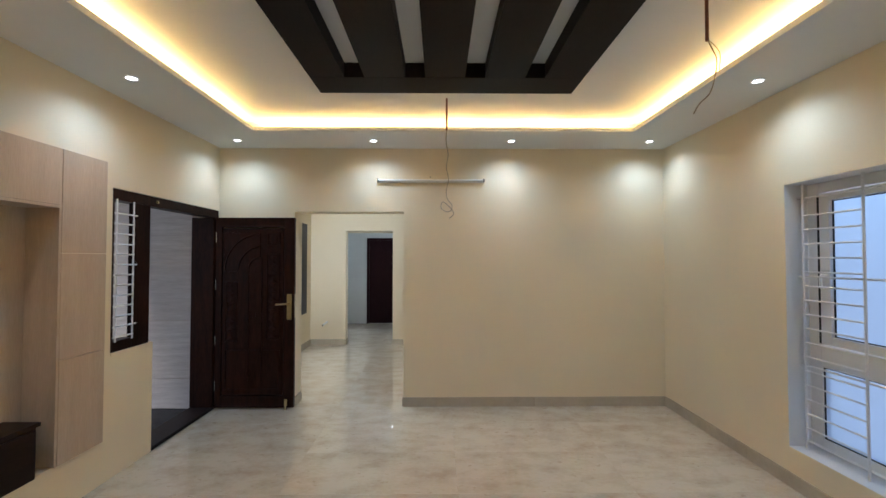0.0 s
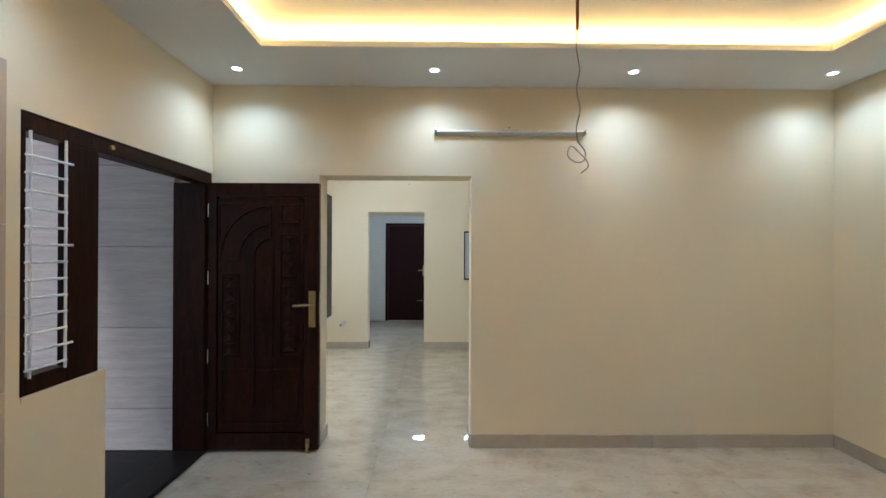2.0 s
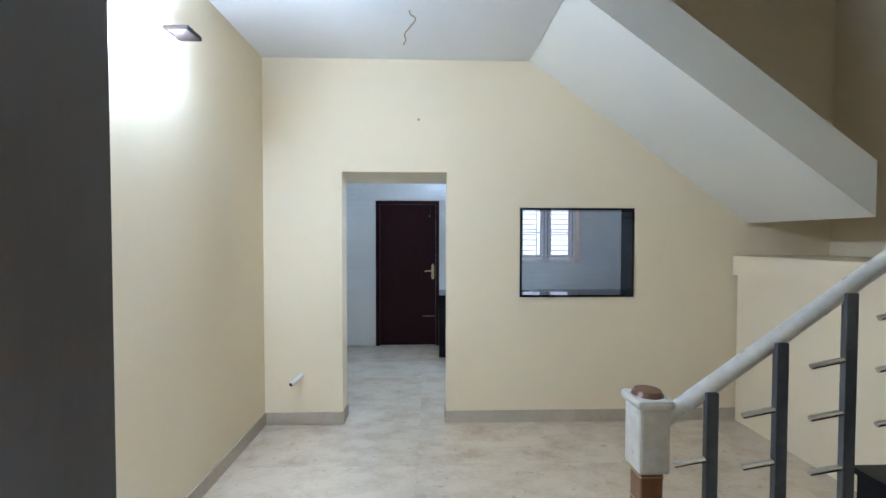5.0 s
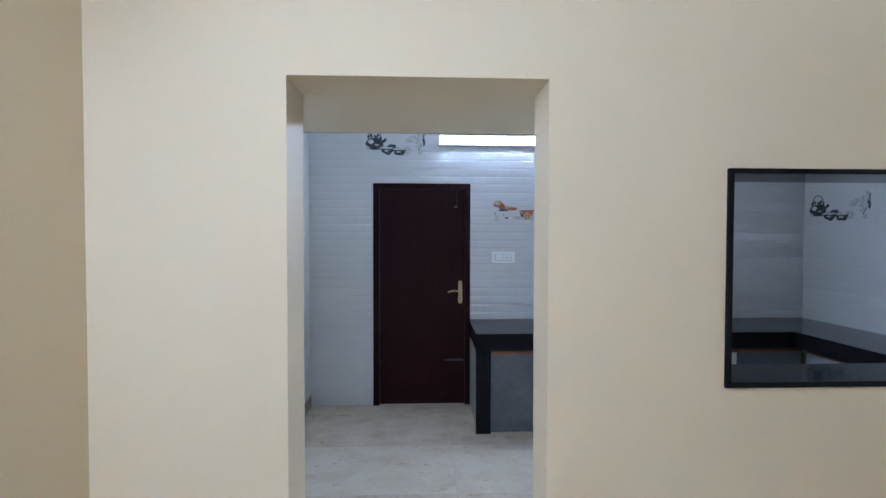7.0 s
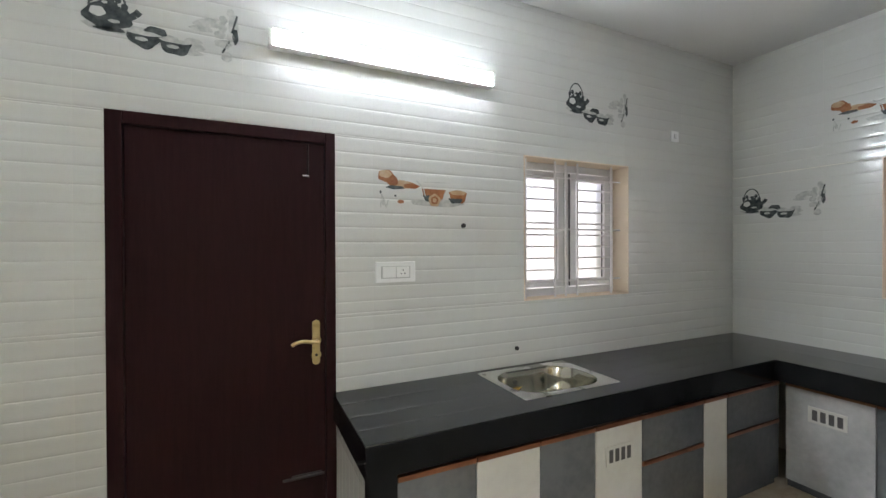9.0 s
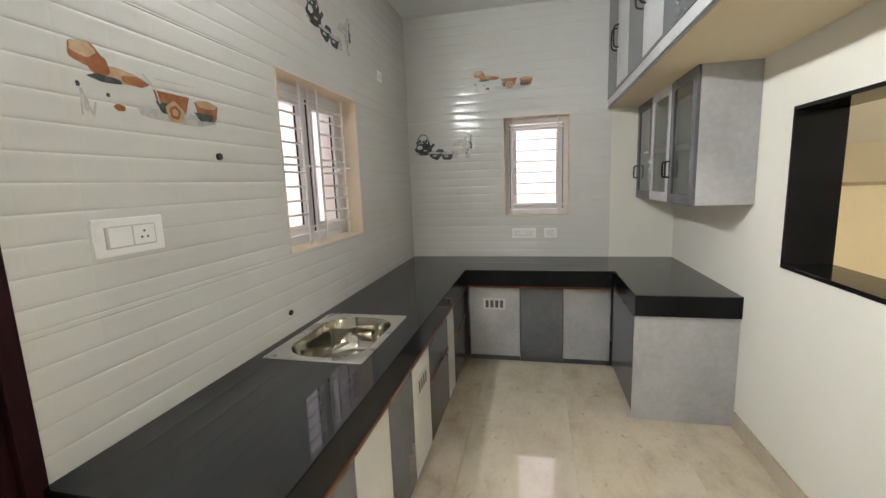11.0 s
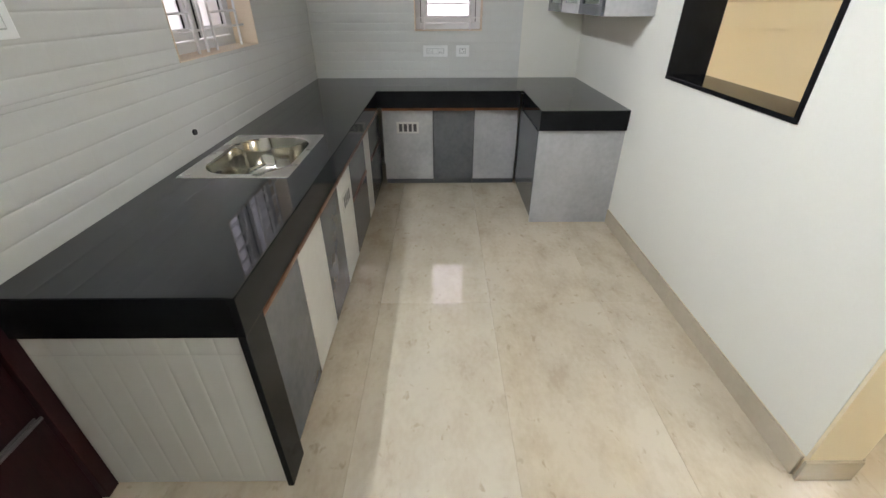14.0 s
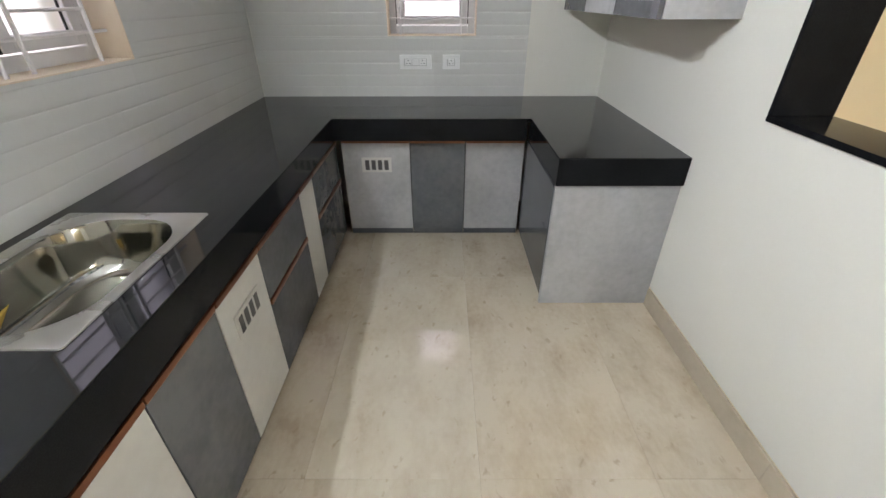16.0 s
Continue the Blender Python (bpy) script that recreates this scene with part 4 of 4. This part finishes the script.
def skin(levels, close=False):
    for q0, q1 in zip(levels, levels[1:]):
        for k in range(n):
            bm.faces.new((q0[k], q0[(k + 1) % n], q1[(k + 1) % n], q1[k]))
    if close:
        bm.faces.new(levels[-1])


skin([rounded(-.118, .496, 9.664, 10.118, .010, CT + .0005), rounded(-.116, .494, 9.666, 10.116, .010, CT + .004), rounded(-.084, .457, 9.695, 10.074, .150, CT + .004),
      rounded(-.080, .453, 9.699, 10.070, .150, CT + .001)])
part("rim", bm, SINKRIM, sk, "flat brushed rim", True)
bm = bmesh.new()
skin([rounded(-.080, .453, 9.699, 10.070, .150, CT + .001), rounded(-.075, .448, 9.704, 10.065, .148, CT - .012), rounded(-.066, .439, 9.712, 10.057, .145, CT - .07),
      rounded(-.056, .429, 9.722, 10.047, .140, CT - .125), rounded(-.044, .417, 9.734, 10.035, .132, CT - .148), rounded(-.022, .395, 9.756, 10.013, .118, CT - .162),
      rounded(.015, .36, 9.785, 9.985, .095, CT - .168), rounded(.15, .23, 9.845, 9.915, .034, CT - .178)], True)
part("bowl", bm, STEEL, sk, "mirror-polished bowl", True)
part("drain", C((.19, 9.88, CT - .1795), (.19, 9.88, CT - .174), .036, seg=24), CHROME, sk, "round drain", True)
part("overflow", C((.10, 10.050, CT - .06), (.10, 10.060, CT - .06), .012), BLACKISH, sk)
paper = thing("peel_label", (.07, 10.02, CT - .10), "torn yellow protective film stuck inside the sink", "film")
bm = bmesh.new()
vs = [bm.verts.new(p) for p in ((.0, 10.005, CT - .105), (.035, 10.022, CT - .115), (.08, 10.030, CT - .118), (.135, 10.040, CT - .085), (.085, 10.038, CT - .088), (.04, 10.030, CT - .078), (.01, 10.014, CT - .085))]
bm.faces.new(vs)
g = bmesh.ops.solidify(bm, geom=bm.faces[:], thickness=.0015)
part("sheet", bm, material("yellow_film", (.55, .36, .05), (.50, .30, .04), 8, rough=.4), paper)

# base units
KICK, DT = .05, .640


def vent(parent, axis, u, z, at):
    w_, h_ = .185, .095

    def bb(a, b, d0, d1, c, d, bevel=0):
        return B(a, b, at - d1, at - d0, c, d, bevel=bevel) if axis == "x" else B(at - d1, at - d0, a, b, c, d, bevel=bevel)
    v = part("vent", bb(u, u + w_, 0, .005, z, z + h_, .002), IVORY, parent, "slotted cabinet vent")
    for k in range(4):
        part("slot", bb(u + .018 + k * .040, u + .044 + k * .040, .0052, .0062, z + .016, z + h_ - .016), PANELGREY, v)


def base_unit(name, axis, u0, u1, at, depth, fronts, label, vents=False):
    """A base unit whose doors or drawers lie in the line 'at'; fronts: (z0, z1, material)."""
    o = thing(name, ((u0 + u1) / 2, at, 0) if axis == "x" else (at, (u0 + u1) / 2, 0), label, "base unit", "kitchen base units")

    def bb(a, b, d0, d1, c, d, bevel=0):
        return B(a, b, at + d0, at + d1, c, d, bevel=bevel) if axis == "x" else B(at + d0, at + d1, a, b, c, d, bevel=bevel)
    part("body", bb(u0, u1, .020, depth, KICK, CB - .002), DKGREY, o)
    part("kick_board", bb(u0, u1, .024, .04, 0, KICK - .001), DKGREY, o)
    for z0, z1, m, nm in fronts:
        f = part(nm, bb(u0 + .0015, u1 - .0015, 0, .018, z0, z1, .0015), m, o)
        part("pull_profile", bb(u0 + .0015, u1 - .0015, -.006, .016, z1 + .0005, z1 + .022, .003), COPPER, f, "copper coloured pull profile")
        if vents:
            vent(f, axis, (u0 + u1) / 2 - .0925 + (.0 if axis == "x" else .0), .455, at)
    return o


FY = CF + .012
base_unit("base_cabinet", "x", -.783, -.441, FY, .55, ((KICK, DT, DKGREY, "door"),), "dark grey laminate base cabinet under the worktop")
base_unit("base_cabinet", "x", -.439, -.117, FY, .55, ((KICK, DT, IVORY, "door"),), "ivory laminate base cabinet under the worktop")
base_unit("base_cabinet", "x", -.115, .211, FY, .10, ((KICK, DT, DKGREY, "door"),), "dark grey laminate base cabinet below the sink")
base_unit("base_cabinet", "x", .213, .530, FY, .10, ((KICK, DT, IVORY, "door"),), "ivory laminate base cabinet with a vent", True)
base_unit("drawer_cabinet", "x", .532, 1.026, FY, .55, ((KICK, .40, DKGREY, "drawer"), (.424, DT, DKGREY, "drawer")), "dark grey two-drawer base cabinet")
base_unit("base_cabinet", "x", 1.028, 1.24, FY, .55, ((KICK, DT, IVORY, "door"),), "narrow ivory laminate base cabinet")
base_unit("drawer_cabinet", "x", 1.242, 1.78, FY, .55, ((KICK, .40, DKGREY, "drawer"), (.424, DT, DKGREY, "drawer")), "dark grey corner drawer cabinet")
EX = 1.80
base_unit("base_cabinet", "y", 9.114, 9.535, EX, .53, ((KICK, DT, LTGREY, "door"),), "light grey end cabinet with a vent", True)
base_unit("base_cabinet", "y", 8.77, 9.112, EX, .53, ((KICK, DT, DKGREY, "door"),), "dark grey laminate end cabinet")
base_unit("base_cabinet", "y", 8.405, 8.768, EX, .53, ((KICK, DT, LTGREY, "door"),), "light grey laminate end cabinet")
pe = thing("peninsula_cabinet", (1.4, 8.1, 0), "grey cement-look laminate peninsula cabinet", "cabinet")
part("end_panel", B(1.046, 1.064, YB2 + .005, 8.395, 0, CB - .002, bevel=.0015), LTGREY, pe, "light grey cement-look end panel")
part("body", B(1.064, 1.795, YB2 + .005, 8.377, .0, CB - .002), DKGREY, pe)
for x0, x1 in ((1.066, 1.43), (1.432, 1.795)):
    part("door", B(x0, x1, 8.377, 8.395, KICK, DT + .02, bevel=.0015), DKGREY, pe)

# loft and glazed wall cabinet
LF = 8.365
solo("loft_slab", B(XW + .004, XKE - .004, YB2 + .004, LF, 2.092, 2.15), CREAM, "cream painted concrete loft slab over the kitchen doorway", "loft", kind="structure")
lo = thing("loft_cabinet", (0, LF, 2.15), "grey and white laminate loft cabinets up to the ceiling", "loft cabinet")
part("lower_trim", B(XW + .006, XKE - .006, LF, LF + .016, 2.094, 2.165, bevel=.002), LTGREY, lo)
part("trim_line", B(XW + .006, XKE - .006, LF + .0165, LF + .019, 2.094, 2.104), DKGREY, lo)
part("trim_line", B(XW + .006, XKE - .006, LF + .0005, LF + .020, 2.166, 2.182), DKGREY, lo)
xs = [XKE - .008 - .40 * i for i in range(12)]
for i, (b_, a_) in enumerate(zip(xs, xs[1:])):
    if a_ > XW:
        d_ = part("door", B(a_ + .0015, b_ - .0015, LF + .001, LF + .019, 2.184, ZD - .004, bevel=.0015), DKGREY if i % 4 in (0, 2) else LTGREY if i % 4 == 1 else LTGREY, lo)
        hx = a_ + .045 if i % 2 == 0 else b_ - .045
        part("handle", tube_path([(hx, LF + .018, 2.46), (hx, LF + .05, 2.475), (hx, LF + .055, 2.54), (hx, LF + .05, 2.605), (hx, LF + .018, 2.62)], .006, seg=8), FRAMEDARK, d_, smooth=True)
uc = thing("wall_cabinet", (1.7, 7.96, 1.335), "grey wall cabinet with framed glass doors under the loft", "wall cabinet")
UX0, UX1, UY, UZ0, UZ1 = 1.0, XKE - .006, 8.115, 1.337, 2.09
part("side_panel", B(UX0, UX0 + .018, YB2 + .005, UY, UZ0, UZ1, bevel=.0015), LTGREY, uc, "light grey cement-look side")
part("side_panel", B(UX1 - .018, UX1, YB2 + .005, UY, UZ0, UZ1), LTGREY, uc)
part("bottom", B(UX0 + .018, UX1 - .018, YB2 + .005, UY, UZ0, UZ0 + .018), IVORY, uc)
part("top", B(UX0 + .018, UX1 - .018, YB2 + .005, UY, UZ1 - .018, UZ1), IVORY, uc)
part("back", B(UX0 + .018, UX1 - .018, YB2 + .005, YB2 + .012, UZ0 + .018, UZ1 - .018), IVORY, uc)
part("shelf", B(UX0 + .018, UX1 - .018, YB2 + .012, UY - .03, 1.70, 1.716), IVORY, uc)
for i in range(3):
    a_, b_ = UX0 + i * (UX1 - UX0) / 3 + .001, UX0 + (i + 1) * (UX1 - UX0) / 3 - .001
    dm = LTGREY if i == 1 else DKGREY
    bm = bmesh.new()
    f = .06
    for d in ((a_, a_ + f, UZ0, UZ1), (b_ - f, b_, UZ0, UZ1), (a_ + f, b_ - f, UZ0, UZ0 + f), (a_ + f, b_ - f, UZ1 - f, UZ1)):
        bx(bm, d[0], d[1], UY + .001, UY + .02, d[2], d[3], bevel=.0015)
    dd = part("door", bm, dm, uc)
    part("pane", B(a_ + f, b_ - f, UY + .008, UY + .012, UZ0 + f, UZ1 - f), CLEAR, dd, "clear glass")
    hx = b_ - .03 if i != 1 else a_ + .03
    part("handle", tube_path([(hx, UY + .02, 1.50), (hx, UY + .045, 1.505), (hx, UY + .048, 1.55), (hx, UY + .045, 1.595), (hx, UY + .02, 1.60)], .006, seg=8), FRAMEDARK, dd, smooth=True)

# ---- pieces: skirting, cladding, wall tiles, floor tiles ----
def skirting(name, axis, u0, u1, at, side):
    o = thing(name, ((u0 + u1) / 2, at, 0) if axis == "x" else (at, (u0 + u1) / 2, 0), "beige marble tile skirting along the wall", "skirting", kind="structure")
    n = max(1, round((u1 - u0) / 1.2))
    a, b = sorted((at + side * .0005, at + side * .012))
    for k in range(n):
        p, q = u0 + (u1 - u0) * k / n + .0008, u0 + (u1 - u0) * (k + 1) / n - .0008
        part("skirting_tile", B(p, q, a, b, .0005, .10, bevel=.0015) if axis == "x" else B(a, b, p, q, .0005, .10, bevel=.0015), SKIRT, o)


skirting("baseboard_living_north", "x", -.417, XE - .014, YA, -1)
skirting("baseboard_living_east", "y", YS, YA, XE, -1)
skirting("baseboard_dining_west", "y", YA2, YB, XW, 1)
skirting("baseboard_dining_north", "x", XW + .014, -1.75, YB, -1)
skirting("baseboard_dining_north_east", "x", -.887, XE, YB, -1)
skirting("baseboard_kitchen_south", "x", -.875, 1.04, YB2 + .003, 1)
skirting("baseboard_kitchen_west", "y", YB2 + .02, YN - .008, XW + .003, 1)
skirting("baseboard_doorway", "y", YB, YB2 + .015, -.887, -1)
skirting("baseboard_doorway_side", "y", YB, YB2, -1.75, 1)
skirting("baseboard_hall_doorway", "y", YA + .002, YA2 - .002, -.417, -1)
skirting("baseboard_hall_doorway_side", "y", YA + .002, YA2 - .002, -1.582, 1)

for i in range(-1, 5):
    for j in range(3):
        x1 = XW - WT - .03 - j * 1.2
        z0 = .31 + (i - 1) * .61
        lo_z, hi_z = max(z0 + .002, 0), min(z0 + .608, 2.775)
        if hi_z > lo_z:
            part("cladding_slab", B(max(x1 - 1.196, -5.19), x1, 4.400, 4.411, lo_z, hi_z, bevel=.002), TRAV, pw)


PROFILE = ((0, 0), (.035, .50), (.09, .78), (.25, .93), (.5, 1), (.75, .95), (.91, .84), (.97, .55), (1, 0))


def tiled(name, axis, u0, u1, z0, z1, at, uo, zo, tw, th, cols, rows, holes, m, depth=.0022, label="", groove=.95):
    """Relief tiles on a wall: each tile is a mesh of pillow cells, cut to the openings."""
    o = thing(name, ((u0 + u1) / 2, at, z0) if axis != "y" else (at, (u0 + u1) / 2, z0), label, "wall tiles", kind="structure")
    sgn = -1
    cu, cz = tw / cols, th / rows
    i0, i1 = math.floor((u0 - uo) / tw), math.ceil((u1 - uo) / tw)
    j0, j1 = math.floor((z0 - zo) / th), math.ceil((z1 - zo) / th)
    for i in range(i0, i1):
        for j in range(j0, j1):
            verts, faces = [], []

            def P(u, d, z):
                verts.append((u, at + sgn * d, z) if axis == "x" else (at + sgn * d, u, z))
                return len(verts) - 1
            us = sorted({v for v in [uo + i * tw + k * cu for k in range(cols + 1)] + [h for q in holes for h in q[:2]] + [u0, u1] if uo + i * tw - 1e-6 <= v <= uo + (i + 1) * tw + 1e-6 and u0 - 1e-6 <= v <= u1 + 1e-6})
            zs = sorted({v for v in [zo + j * th + k * cz for k in range(rows + 1)] + [h for q in holes for h in q[2:]] + [z0, z1] if zo + j * th - 1e-6 <= v <= zo + (j + 1) * th + 1e-6 and z0 - 1e-6 <= v <= z1 + 1e-6})
            for a, b in zip(us, us[1:]):
                for c_, d_ in zip(zs, zs[1:]):
                    if b - a < .006 or d_ - c_ < .006 or any(q[0] < (a + b) / 2 < q[1] and q[2] < (c_ + d_) / 2 < q[3] for q in holes):
                        continue
                    eu = [.0002 if abs((v - uo) / tw - round((v - uo) / tw)) < 1e-4 else 0 for v in (a, b)]
                    a2, b2 = a + eu[0], b - eu[1]
                    k = min(.12 * (b2 - a2), .004)
                    levels = []
                    for v, d in PROFILE:
                        z = c_ + v * (d_ - c_)
                        levels.append([P(u, .0022 + depth * d * q, z) for u, q in ((a2, groove), (a2 + k, 1), (a2 + 3 * k, 1), (b2 - 3 * k, 1), (b2 - k, 1), (b2, groove))])
                    for p, q in zip(levels, levels[1:]):
                        faces.extend([p[c], p[c + 1], q[c + 1], q[c]] for c in range(5))
            if faces:
                if axis == "y":
                    faces = [f[::-1] for f in faces]
                me = bpy.data.meshes.new("tile")
                me.from_pydata(verts, [], faces)
                me.materials.append(m)
                me.shade_smooth()
                ob = new("tile", me)
                ob.parent = o
                ob.matrix_parent_inverse = Matrix.Translation(-Vector(o.location))
    return o


solo("tile_bed_north", B(-.892, XKE - .0005, YN - .0015, YN - .0003, .60, 1.19), JOINT, "grey tile adhesive bed above the worktop", "wall", kind="structure")
tiled("tiles_north", "x", XW + .004, XKE - .006, 0, ZD - .002, YN, TXO, .80 - .9, .6, .3, 4, 4, [(-1.80, -.892, -1, 2.083), (.242, 1.134, 1.193, 2.083)], TILE,
      label="white glazed relief tiles on the kitchen back wall")
tiled("tiles_east", "y", 8.345, YN - .006, .66, ZD - .002, XKE, YN - .6 * 4, .80, .6, .3, 4, 4, [(8.69, 9.27, 1.187, 2.081)], TILE,
      label="white glazed relief tiles on the kitchen end wall", depth=.002)
tiled("tiles_counter_end", "y", CF + .024, YN - .006, 0, CB - .002, -.886, CF - .05, 0, .3, .6, 4, 1, [], TILE, label="white relief tiles on the end of the worktop base", groove=.45, depth=.0022)
solo("counter_end_wall", B(-.885, -.80, CF + .024, YN - .006, 0, CB - .002), WHITEWALL, "masonry end support of the worktop", "wall", kind="structure")

# floor of long polished tiles
tile_meshes = {}
FXO, FYO, FW, FH = .09, 8.78, 1.2, .6
for i in range(-3, 3):
    for j in range(-18, 4):
        x0, x1 = max(FXO + i * FW, XW), min(FXO + (i + 1) * FW, 2.39)
        y0, y1 = max(FYO + j * FH, YS), min(FYO + (j + 1) * FH, YN)
        if x1 - x0 < .03 or y1 - y0 < .03:
            continue
        pale = j == 0
        key = (round(x1 - x0, 4), round(y1 - y0, 4), pale)
        if key not in tile_meshes:
            bm = bmesh.new()
            w2, h2 = key[0] / 2 - .0003, key[1] / 2 - .0003
            e = .0002
            lo_ = [bm.verts.new((sx * w2, sy * h2, -.0015)) for sx, sy in ((-1, -1), (1, -1), (1, 1), (-1, 1))]
            hi_ = [bm.verts.new((sx * (w2 - e), sy * (h2 - e), 0)) for sx, sy in ((-1, -1), (1, -1), (1, 1), (-1, 1))]
            bot = [bm.verts.new((sx * w2, sy * h2, -.006)) for sx, sy in ((-1, -1), (1, -1), (1, 1), (-1, 1))]
            bm.faces.new(hi_)
            for k in range(4):
                q = (k + 1) % 4
                bm.faces.new((lo_[k], lo_[q], hi_[q], hi_[k]))
                bm.faces.new((bot[k], bot[q], lo_[q], lo_[k]))
            me = bpy.data.meshes.new("floor_tile")
            bm.to_mesh(me)
            bm.free()
            me.materials.append(PALETILE if pale else FLOORTILE)
            tile_meshes[key] = me
        ob = new("floor_tile", tile_meshes[key])
        ob.location = ((x0 + x1) / 2, (y0 + y1) / 2, 0)
        ob.parent = floor
